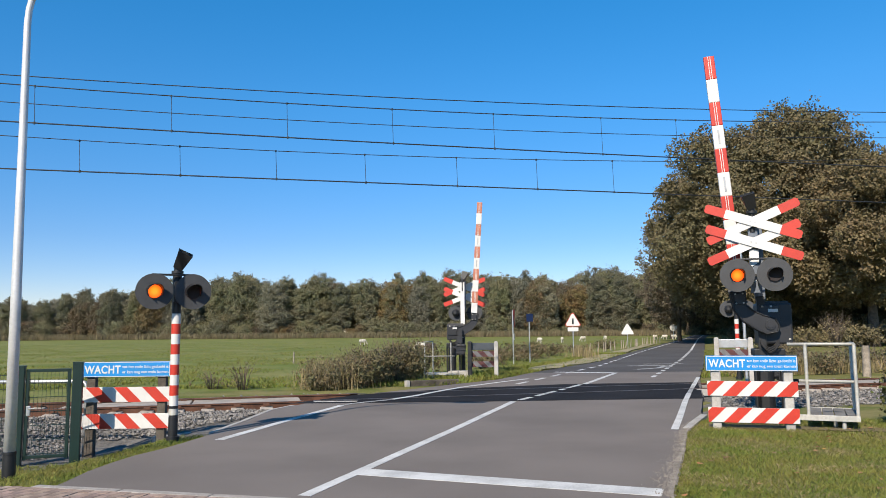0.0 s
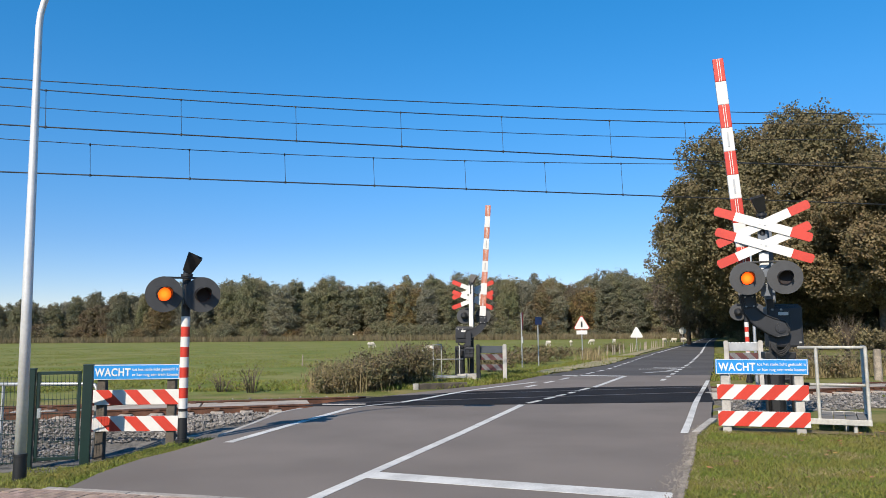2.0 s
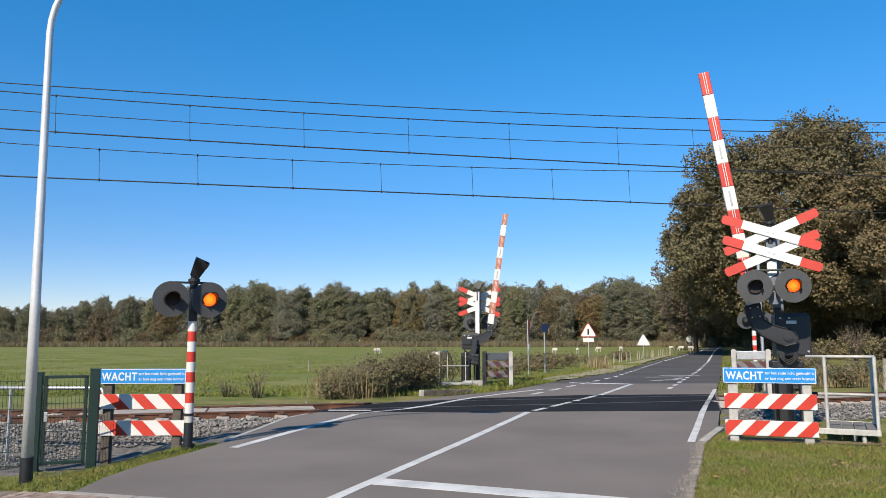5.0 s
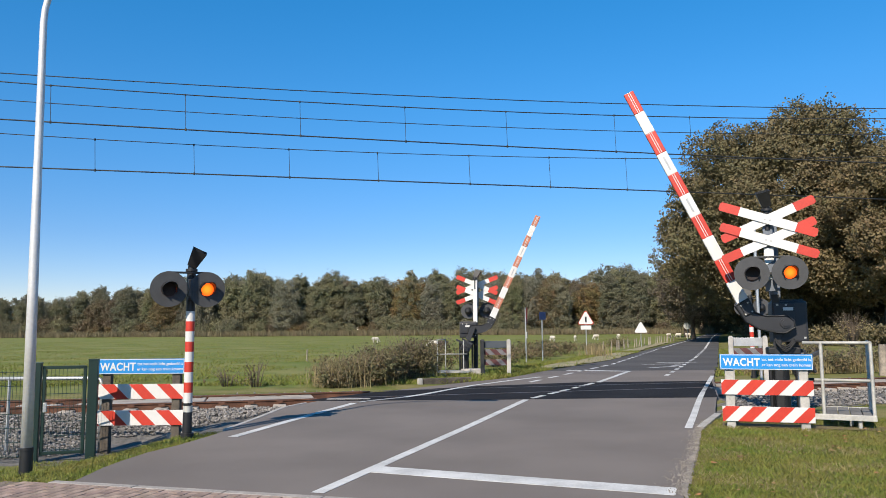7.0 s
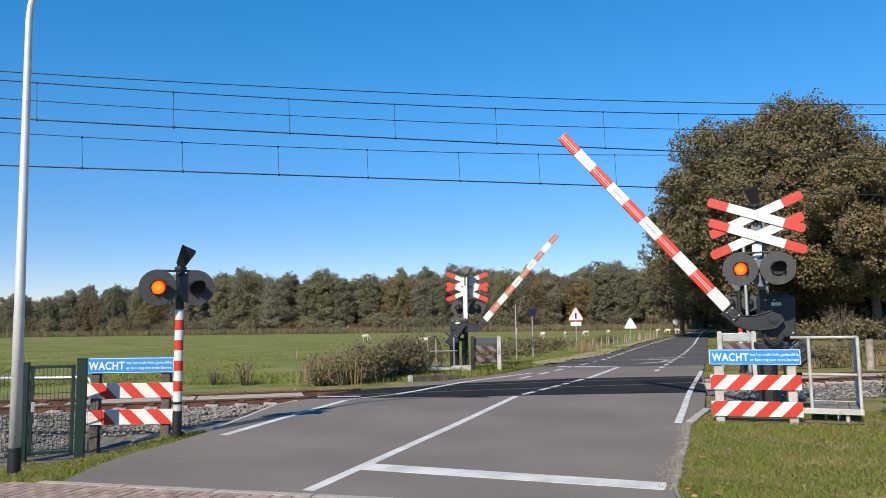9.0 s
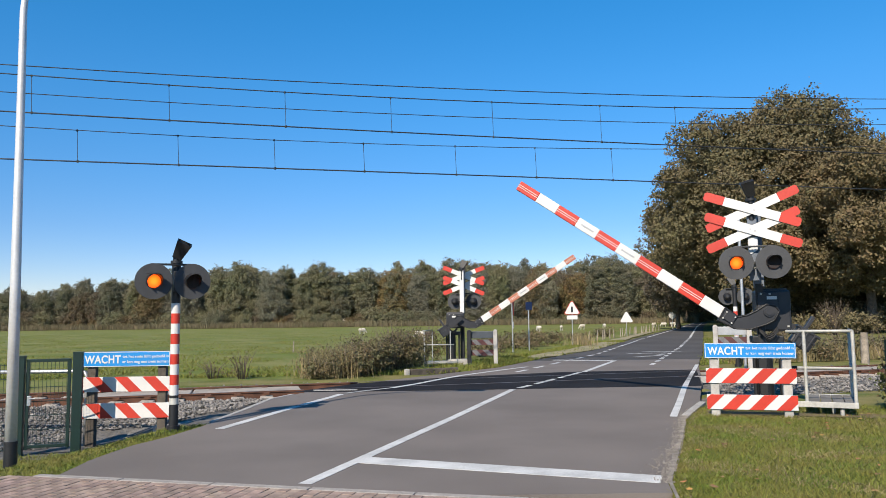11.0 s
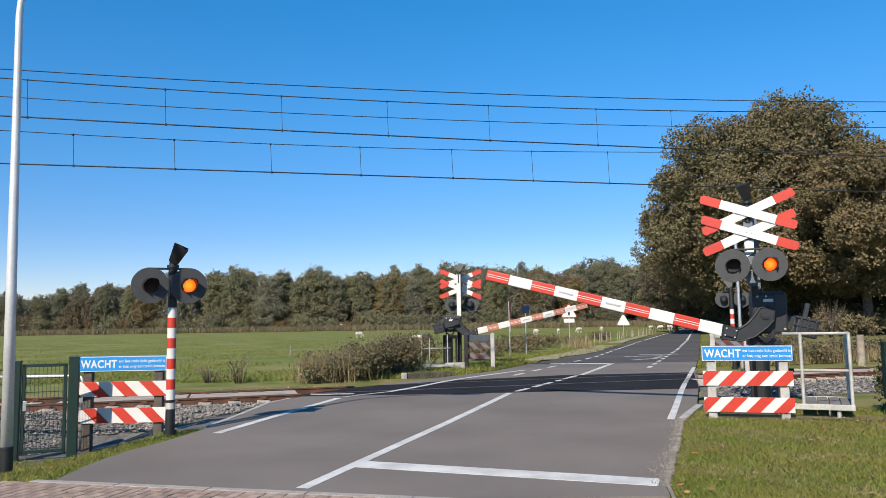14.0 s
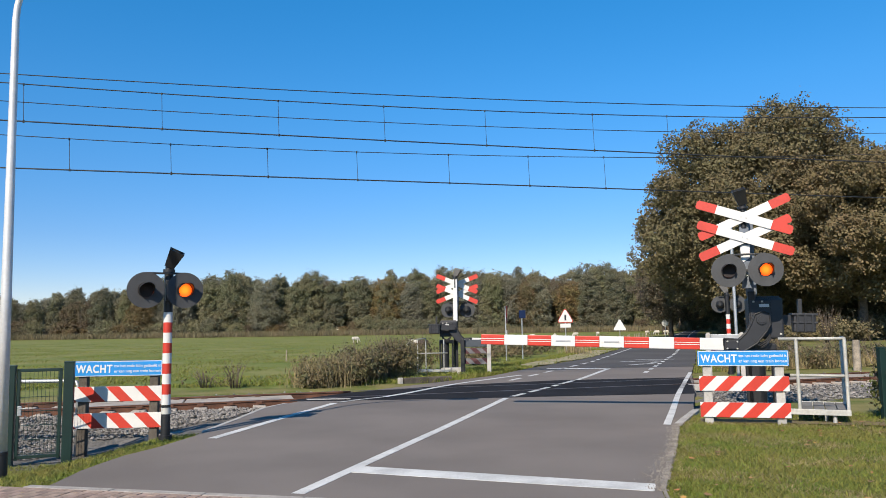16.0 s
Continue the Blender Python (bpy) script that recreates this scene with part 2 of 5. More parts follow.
BLUE = mat("blue_sheeting", (0.006, 0.215, 0.57), 0.45, var=0.1, scale=3, fine=30, bump=0.04)
GREEN = mat("green_powder_coat", (0.003, 0.021, 0.016), 0.5, var=0.2, scale=5, fine=40, bump=0.08)
NAVY = mat("navy_sheeting", (0.008, 0.02, 0.07), 0.5, var=0.15, scale=4, bump=0.05)
BACK = mat("sign_back_aluminium", (0.40, 0.41, 0.42), 0.5, 0.5, var=0.2, scale=4, bump=0.06)
WIRE = mat("overhead_wire", (0.035, 0.038, 0.042), 0.6, 0.4, bump=0)
RUBBER = mat("black_rubber", (0.018, 0.018, 0.019), 0.8, bump=0.2)
WOODPOST = mat("weathered_post_wood", (0.33, 0.28, 0.22), 0.9, var=0.45, scale=6, fine=50, bump=0.6)
FLEECE = mat("white_fleece", (0.58, 0.54, 0.47), 0.95, var=0.25, scale=5, fine=40, bump=0.6, dist=0.02)
SKIN_DARK = mat("dark_hide", (0.06, 0.045, 0.035), 0.9, var=0.3, scale=4, bump=0.3)
FALLEN = mat("fallen_leaf", (0.30, 0.14, 0.045), 0.8, tint=(0.20, 0.13, 0.06), scale=3, fine=20, bump=0, island=0.4)
LENS_OFF = mat("dark_red_glass", (0.035, 0.005, 0.004), 0.12, var=0.3, scale=30, bump=0.1)
SHUTTER = mat("added_shutter_black", (0.012, 0.005, 0.005), 0.7, var=0.3, scale=20, bump=0.05)
GLOW = bpy.data.materials.new("lit_red_lamp")
GLOW.use_nodes = True
g_ = GLOW.node_tree.nodes["Principled BSDF"]
g_.inputs["Base Color"].default_value = (0.5, 0.03, 0.01, 1)
gt = GLOW.node_tree
gc, gs, gl, gr = (gt.nodes.new(k) for k in ("ShaderNodeTexCoord", "ShaderNodeVectorMath", "ShaderNodeVectorMath", "ShaderNodeValToRGB"))
gs.operation, gl.operation = "MULTIPLY", "LENGTH"
gs.inputs[1].default_value = (9.0, 0.0, 9.0)
gt.links.new(gc.outputs["Object"], gs.inputs[0])
gt.links.new(gs.outputs[0], gl.inputs[0])
gt.links.new(gl.outputs["Value"], gr.inputs["Fac"])
gr.color_ramp.elements[0].position, gr.color_ramp.elements[0].color = 0.25, (1.0, 0.20, 0.012, 1)
gr.color_ramp.elements[1].position, gr.color_ramp.elements[1].color = 0.95, (0.75, 0.045, 0.004, 1)
gt.links.new(gr.outputs["Color"], g_.inputs["Emission Color"])
g_.inputs["Emission Strength"].default_value = 1.7

# wires over the track: height, rise and bow along it (metres from the track's middle)
WZ = [(7.29, 0.0268, 0.00125), (6.985, 0.0208, 0.00172), (6.575, 0.0185, 0.00150), (6.105, 0.0035, 0.0004), (5.885, 0.0212, 0.0019), (5.16, 0.0036, 0.0)]
DROP_U = [-9.23, -6.39, -3.79, -1.24, 1.39, 4.41, 6.66]
DROP_L = [-8.34, -6.2, -4.02, -1.87, 0.48, 2.66, 4.86]


# ---- ground ----
def spaced(lo, hi, near, step, grow=1.25):
    out, x, s = [], near[0], step
    v = near[0]
    while v < near[1]:
        out.append(v)
        v += step
    s, v = step, near[1]
    while v < hi:
        out.append(v)
        s *= grow
        v += s
    out.append(hi)
    s, v = step * grow, near[0] - step * grow
    while v > lo:
        out.insert(0, v)
        s *= grow
        v -= s
    out.insert(0, lo)
    return out


def lumps(x, y):
    return 0.5 * noise.noise((x * 0.35, y * 0.35, 1)) + 0.3 * noise.noise((x * 1.3, y * 1.3, 4))


def make_ground():
    xs, ys = spaced(-2500, 2500, (-14, 20), 0.4), spaced(-1500, 3500, (5, 34), 0.4)
    verts, faces, mi = [], [], []
    for y in ys:
        for x in xs:
            inside = along(LEFT, y) < x < along(RIGHT, y) and -12 < y < 268
            z = ground_z(x, y) + (0 if abs(x) > 60 or y > 80 else (-0.1 if inside else 0.03 * lumps(x, y)))
            verts.append((x, y, z - (0.02 if not inside else 0)))
    w = len(xs)
    for j in range(len(ys) - 1):
        for i in range(w - 1):
            faces.append((j * w + i, j * w + i + 1, (j + 1) * w + i + 1, (j + 1) * w + i))
            x, y = (xs[i] + xs[i + 1]) / 2, (ys[j] + ys[j + 1]) / 2
            d = off_track(x, y)
            m = 0
            if d > 3.4 and x < along(LEFT, min(y, 260)) - (1.0 if y > 24 else 3.5 - 0.1 * y):
                m = 1
            if -2.9 < d < 1.55 or ((-5.75 if x < 2 else -5.0) < d < 0 and (x < along(LEFT, y) or x > along(RIGHT, y)) and abs(x) < 30):
                m = 2
            mi.append(m)
    me = bpy.data.meshes.new("ground")
    me.from_pydata(verts, [], faces)
    for m in (GRASS, FIELD, GRAVEL):
        me.materials.append(m)
    me.polygons.foreach_set("material_index", mi)
    ob = new("ground", me)
    return tagged(ob, "flat green meadow with mown verges and a ballast strip", "ground", kind="structure")


def strip(name, left, right, z, thick, material, label, category):
    """A slab between two edge lines sampled at the same y values."""
    ys = sorted({round(y, 3) for _, y in left} | {round(y, 3) for _, y in right})
    ys = [y for y in ys if max(left[0][1], right[0][1]) <= y <= min(left[-1][1], right[-1][1])]
    bm = B()
    rows = []
    for y in ys:
        a, b = along(left, y), along(right, y)
        cols = [bm.verts.new((a + (b - a) * k / 6, y, z)) for k in range(7)]
        lo = [bm.verts.new((a, y, z - thick)), bm.verts.new((b, y, z - thick))]
        rows.append((cols, lo))
    for (c0, l0), (c1, l1) in zip(rows, rows[1:]):
        for k in range(6):
            bm.faces.new((c0[k], c0[k + 1], c1[k + 1], c1[k]))
        bm.faces.new((l0[0], c0[0], c1[0], l1[0]))
        bm.faces.new((c0[6], l0[1], l1[1], c1[6]))
    for (c, l), rev in ((rows[0], 0), (rows[-1], 1)):
        f = bm.faces.new([l[0], l[1]] + c[::-1])
    return tagged(part(name, bm, material), label, category, kind="structure")


def cut(pts, y0, y1):
    return [(along(pts, y0), y0)] + [p for p in pts if y0 < p[1] < y1] + [(along(pts, y1), y1)]


def dense(pts, step=1.0, jit=0.0):
    out = []
    for (x0, y0), (x1, y1) in zip(pts, pts[1:]):
        n = max(1, int((y1 - y0) / step)) if y0 < 40 else 1
        for k in range(n):
            u = k / n
            out.append((x0 + (x1 - x0) * u + jit * noise.noise((y0 + (y1 - y0) * u, 3.0, 0.5)), y0 + (y1 - y0) * u))
    return out + [pts[-1]]


def mark(pts, width, material=MARK, z=0.004):
    """One painted stripe along pts."""
    bm = B()
    pts = [Vector(p) for p in pts]
    rows = []
    for i, p in enumerate(pts):
        d = (pts[min(i + 1, len(pts) - 1)] - pts[max(i - 1, 0)]).normalized()
        n = Vector((d.y, -d.x)) * width / 2
        rows.append([bm.verts.new((*(p + n), z)), bm.verts.new((*(p - n), z)), bm.verts.new((*(p + n), z - 0.003)), bm.verts.new((*(p - n), z - 0.003))])
    for a, b in zip(rows, rows[1:]):
        bm.faces.new((a[0], b[0], b[1], a[1]))
        bm.faces.new((a[2], b[2], b[0], a[0]))
        bm.faces.new((a[1], b[1], b[3], a[3]))
    ob = part("road_marking", bm, material)
    return tagged(ob, "white painted line on the grey asphalt road" if material is MARK else "worn white painted line on the asphalt road",
                  "road marking", "road markings", "structure")


def dashes(a, b, n, fill, width, material=MARK):
    a, b = Vector(a), Vector(b)
    for k in range(n):
        mark([a + (b - a) * (k / n), a + (b - a) * ((k + fill) / n)], width, material)


def kerb_y(x):
    """The slanting line where asphalt and brick paving meet."""
    return 7.57 - 0.262 * (x + 3.89)


def make_road():
    near_left = [(1.8, kerb_y(1.8)), (-3.86, kerb_y(-3.86))]
    strip("road", near_left[:1] + dense([near_left[1]] + cut(LEFT, 7.62, 26.6), 0.35, 0.03), dense(cut(RIGHT, near_left[0][1], 26.6), 0.35, 0.035), 0.0, 0.25, ASPHALT,
          "grey asphalt country road with a worn surface", "road")
    strip("road", dense(cut(LEFT, 26.6, 268), 0.6, 0.05), dense(cut(RIGHT, 26.6, 268), 0.6, 0.05), 0.0, 0.25, DARK_ASPHALT,
          "darker grey asphalt country road beyond the crossing", "road")
    # pale sand washed out along the broken edge
    bm = B()
    rows = []
    for k in range(60):
        y = 6.3 + 5.4 * k / 59
        w = max(0.0, 0.015 + 0.07 * noise.noise((y * 1.7, 3.3, 0.2)) + 0.05 * noise.noise((y * 7, 1.0, 0.2)))
        x = along(RIGHT, y)
        rows.append([bm.verts.new((x - w, y, 0.0025)), bm.verts.new((x + 0.03, y, 0.0025))])
    for a, b in zip(rows, rows[1:]):
        bm.faces.new((a[0], a[1], b[1], b[0]))
    tagged(part("sandy_edge", bm, EDGE_SAND), "pale sand along the broken asphalt edge", "sand", kind="structure")
    # the dark surface over the rails
    bm = B()
    near = [(-3.3, 16.0), (0.2, 16.03), (2.6, 16.2), (5.6, 16.35)]
    far = [(-2.0, 18.15), (0.4, 19.75), (3.4, 21.0), (7.15, 21.3)]
    vs = [[bm.verts.new((*p, z)) for p in near + far[::-1]] for z in (0.003, 0.0005)]
    bm.faces.new(vs[0])
    n = len(vs[0])
    for i in range(n):
        bm.faces.new((vs[1][i], vs[1][(i + 1) % n], vs[0][(i + 1) % n], vs[0][i]))
    tagged(part("crossing_surface", bm, CROSSING), "dark black asphalt surface across the railway track", "road", kind="structure")
    for off in (-0.86, 0.72):
        for d2, w in ((0.0, 0.07), (0.06, 0.05)):
            o = off + (d2 if off < 0 else -d2)
            lo, hi = (-3.2, 6.2) if off < 0 else (-2.2, 7.2)
            bm = B()
            a, b = track(lo, o), track(hi, o)
            t = TN.to_3d() * w / 2
            q = [a - t, b - t, b + t, a + t]
            top = [bm.verts.new((p.x, p.y, 0.0055)) for p in q]
            bot = [bm.verts.new((p.x, p.y, 0.0025)) for p in q]
            bm.faces.new(top)
            for i in range(4):
                bm.faces.new((bot[i], bot[(i + 1) % 4], top[(i + 1) % 4], top[i]))
            tagged(part("embedded_rail", bm, RAILTOP if d2 == 0 else RUBBER), "worn steel rail head flush in the crossing surface" if d2 == 0 else "black rubber flange groove beside the rail",
                   "rail", kind="structure")
    # kerbs on the left of the crossing
    for pts, w, z in (([(-3.56, 11.6), (-3.47, 13.2), (-3.42, 14.9), (-3.15, 15.75)], 0.09, -0.004), ([(-4.6, 12.0), (-4.1, 12.6), (-3.55, 13.35)], 0.10, -0.12), ([(3.66, 11.5), (4.0, 12.2), (4.55, 13.3)], 0.12, 0.01)):
        for (x0, y0), (x1, y1) in zip(pts, pts[1:]):
            bm = B()
            ln = math.hypot(x1 - x0, y1 - y0)
            box(bm, (ln / 2, 0, z - 0.1), (ln - 0.01, w, 0.2), bevel=0.012)
            ob = part("kerb_stone", bm, CONCRETE)
            ob.matrix_world = pose(x0, y0, 0, 0, 0, math.degrees(math.atan2(y1 - y0, x1 - x0)))
            tagged(ob, "pale concrete kerb along the crossing surface", "kerb", "kerb stones", "structure")
    bm = B()
    pts = [(along(LEFT, y) - o - w / 2, y, w) for y, o, w in ((27, 0.2, 0.5), (30, 0.15, 1.2), (33, 0.2, 1.8), (36, 0.15, 1.7), (40, 0.2, 1.4), (46, 0.3, 1.1), (54, 0.5, 0.9), (80, 0.8, 0.9))]
    pts = [(pts[i][0] + (pts[i + 1][0] - pts[i][0]) * k / 8, pts[i][1] + (pts[i + 1][1] - pts[i][1]) * k / 8, pts[i][2]) for i in range(len(pts) - 1) for k in range(8)]
    row = [[bm.verts.new((x - w / 2 + 0.35 * noise.noise((y * 0.9, 1, 1)), y, -0.004)), bm.verts.new((x + w / 2 + 0.2 * noise.noise((y, 5, 1)), y, -0.004))] for x, y, w in pts]
    for a, b in zip(row, row[1:]):
        bm.faces.new((a[0], a[1], b[1], b[0]))
    tagged(part("dirt_path", bm, DIRT), "bare sandy strip along the roadside verge", "path", kind="structure")
    # paint
    mark([(-1.30, 7.06), (0.1, 11.5), (1.46, 16.03)], 0.13)
    for a, b in (((1.62, 16.35), (1.95, 17.0)), ((2.12, 17.35), (2.75, 18.65)), ((2.9, 18.95), (3.1, 19.35)), ((3.2, 19.6), (3.75, 20.75))):
        mark([a, b], 0.13)
    mark([(3.91, 20.97), (5.99, 26.26)], 0.14)
    bm = B()
    q = [(-0.94, 8.06), (1.95, 6.91), (2.06, 7.22), (-0.82, 8.38)]
    top = [bm.verts.new((*p, 0.0045)) for p in q]
    bot = [bm.verts.new((*p, 0.001)) for p in q]
    bm.faces.new(top)
    for i in range(4):
        bm.faces.new((bot[i], bot[(i + 1) % 4], top[(i + 1) % 4], top[i]))
    tagged(part("stop_line", bm, MARK), "broad white stop line painted on the asphalt", "road marking", "road markings", "structure")
    mark([(-3.18, 10.72), (-2.59, 13.45)], 0.14)
    mark([(-2.57, 13.52), (-2.11, 15.5)], 0.14)
    mark([(-2.05, 15.62), (-1.76, 16.08), (-1.2, 16.7)], 0.12, MARK_WORN, z=0.0065)
    mark([(-1.17, 16.73), (-0.7, 17.6), (-0.12, 18.93)], 0.14, z=0.0065)
    mark([(-0.12, 18.95), (0.5, 20.2), (1.18, 21.3), (1.9, 22.4), (2.6, 23.4)], 0.14, z=0.0065)
    mark([(3.44, 11.37), (4.04, 13.02), (5.04, 15.83), (5.69, 17.59)], 0.11, z=0.0065)
    mark([(5.69, 17.59), (6.6, 20.0)], 0.10, MARK_WORN, z=0.0065)
    mark([(6.6, 20.0), (7.9, 23.45)], 0.11, z=0.0065)
    dashes((2.04, 21.19), (6.42, 31.23), 6, 0.55, 0.13)
    dashes((6.42, 31.23), (14.6, 54.2), 14, 0.55, 0.13)
    dashes((6.53, 23.64), (11.57, 36.76), 8, 0.5, 0.14)
    dashes((11.57, 36.76), (17.4, 52.9), 9, 0.6, 0.14)
    mark([(17.4, 52.9), (37.6, 111), (61, 176)], 0.16)
    mark([(15.0, 55.2), (32.6, 102.5), (56.8, 169.5)], 0.14)
    mark([(3.95, 27.0), (5.9, 26.25)], 0.32)
    # road symbol, worn away
    mark([(7.2, 28.3), (8.3, 29.2), (9.0, 30.6)], 0.25, MARK_WORN)
    mark([(7.6, 31.0), (9.3, 31.3)], 0.3, MARK_WORN)
    mark([(8.6, 32.5), (10.3, 32.6)], 0.3, MARK_WORN)


def make_track():
    bed = thing("railway_track", "rusty steel railway track on concrete sleepers and grey ballast", "railway track", kind="structure")
    prof = [(-0.07, -0.15), (0.07, -0.15), (0.07, -0.138), (0.012, -0.12), (0.012, -0.04), (0.036, -0.03), (0.036, 0.0), (-0.036, 0.0),
            (-0.036, -0.03), (-0.012, -0.04), (-0.012, -0.12), (-0.07, -0.138)]
    rot = Matrix((( TD.x, TN.x, 0), (TD.y, TN.y, 0), (0, 0, 1))).to_4x4()
    for lo, hi in ((-70, None), (None, 90)):
        for off in (-0.86, 0.72):
            l2 = lo if lo is not None else (7.0 if off > 0 else 5.9)
            h2 = hi if hi is not None else (-2.0 if off > 0 else -3.4)
            bm = B()
            a, b = track(l2, off, 0.008), track(h2, off, 0.008)
            ra = [bm.verts.new(a + TN.to_3d() * p + Vector((0, 0, q))) for p, q in prof]
            rb = [bm.verts.new(b + TN.to_3d() * p + Vector((0, 0, q))) for p, q in prof]
            for i in range(len(prof)):
                f = bm.faces.new((ra[i], ra[(i + 1) % 12], rb[(i + 1) % 12], rb[i]))
                f.material_index = 1 if i == 6 else 0
            bm.faces.new(ra[::-1])
            bm.faces.new(rb)
            bmesh.ops.recalc_face_normals(bm, faces=bm.faces[:])
            part("rail", bm, [RUST, RAILTOP], bed, "rust-brown steel rail")
    # sleepers, with their clips
    bm = B()
    box(bm, (0, 0, -0.16), (0.27, 2.5, 0.12), bevel=0.02)
    sl = bpy.data.meshes.new("sleeper")
    bm.to_mesh(sl)
    bm.free()
    sl.materials.append(SLEEPER)
    bm = B()
    for o in (-0.86, 0.72):
        for dd in (-0.1, 0.1):
            box(bm, (0, o + dd, -0.05), (0.13, 0.06, 0.06), bevel=0.012)
    cl = bpy.data.meshes.new("rail_clip")
    bm.to_mesh(cl)
    bm.free()
    cl.materials.append(RUST)
    k = 0
    s = -45.0
    while s < 60:
        if not -3.6 < s < 7.2:
            p = track(s, 0, 0.012)
            m = Matrix.Translation(p) @ rot
            ob = new("sleeper", sl)
            ob.parent, ob.matrix_world = bed, m
            if -20 < s < 30:
                c = new("rail_clip", cl)
                c.parent, c.matrix_world = bed, m
        s += 0.6
    # concrete slabs round the rails on both sides of the road
    bm = B()
    box(bm, (0, -0.02, 0), (2.36, 1.50, 0.12), bevel=0.015)
    slab = bpy.data.meshes.new("track_slab")
    bm.to_mesh(slab)
    bm.free()
    slab.materials.append(SLEEPER)
    for s in [-4.6 - 2.4 * k for k in range(2)] + [8.4 + 2.4 * k for k in range(5)]:
        ob = new("track_slab", slab)
        ob.parent, ob.matrix_world = bed, Matrix.Translation(track(s, 0, -0.10)) @ rot
        ob["label"] = "pale concrete slab between the rails"
    bm = B()
    box(bm, (0, 0, 0), (2.36, 0.30, 0.12), bevel=0.015)
    strip_me = bpy.data.meshes.new("edge_slab")
    bm.to_mesh(strip_me)
    bm.free()
    strip_me.materials.append(SLEEPER)
    for s in [-4.7 - 2.4 * k for k in range(3)]:
        ob = new("edge_slab", strip_me)
        ob.parent, ob.matrix_world = bed, Matrix.Translation(track(s, -1.19, -0.19)) @ rot
        ob["label"] = "pale concrete strip beside the rail"
    # crossing end beams of concrete
    for s, off0, off1 in ((-3.0, -1.6, -0.8), (6.4, -1.6, -0.8)):
        bm = B()
        a, b = track(s, off0), track(s + 0.5, off1)
        box(bm, (*((a + b) / 2).xy, -0.07), ((b - a).length, 0.16, 0.16), None, 0.01)
        bm2 = bm
        tagged(part("concrete_edge_beam", bm2, CONCRETE), "pale concrete edge beam beside the crossing surface", "edge beam", kind="structure")


def make_paving():
    """Brick paving this side of the asphalt, with a concrete band between."""
    bm = B()
    q = [(-8.0, -14), (2.6, -14), (2.6, kerb_y(2.6) - 0.07), (-4.6, kerb_y(-4.6) - 0.07)]
    top = [bm.verts.new((*p, -0.004)) for p in q]
    bot = [bm.verts.new((*p, -0.2)) for p in q]
    bm.faces.new(top)
    for i in range(4):
        bm.faces.new((bot[i], bot[(i + 1) % 4], top[(i + 1) % 4], top[i]))
    pav = tagged(part("paving", bm, SAND), "brown-red brick paving with sandy joints", "paving", kind="structure")
    x = -4.1
    k = 0
    while x < 1.75:
        L = 0.98
        bm = B()
        box(bm, (0, 0, -0.058), (L, 0.11, 0.13), bevel=0.012)
        ob = part("kerb_stone", bm, KERB)
        ob.matrix_world = pose(x + L / 2, kerb_y(x + L / 2), 0.0, 0, 0, -14.7)
        tagged(ob, "pale concrete kerb stone flush with the road", "kerb", "kerb stones", "structure")
        x += (L + 0.01) * 0.967
    bm = B()
    box(bm, (0, 0, -0.03), (0.097, 0.197, 0.06), bevel=0.006)
    me = bpy.data.meshes.new("brick")
    bm.to_mesh(me)
    bm.free()
    me.materials.append(BRICK)
    rg = np.random.default_rng(3)
    grid = pose(-4.3, kerb_y(-4.3), 0.006, 0, 0, -14.7)

    def at(j):
        return grid @ pose(0.103 * (j % 60), -0.170 - 0.203 * (j // 60) - (0.1 if j % 2 else 0.0), 0)

    for j in range(300):
        ob = new("brick", me)
        ob.parent = pav
        ob.matrix_world = at(j) @ pose(0, 0, rg.normal() * 0.0012, rg.normal() * 0.4, rg.normal() * 0.4, rg.normal() * 0.7)
    bm = B()
    for j in range(60):      # bricks cut short along the band
        if j % 2:
            box(bm, (0, 0.155, -0.03), (0.097, 0.095, 0.06), at(j))
    for j in range(300, 60 * 20):
        box(bm, (0, 0, -0.03), (0.097, 0.197, 0.06), at(j))
    tagged(part("brick_rows", bm, BRICK, pav), kind="stuff")


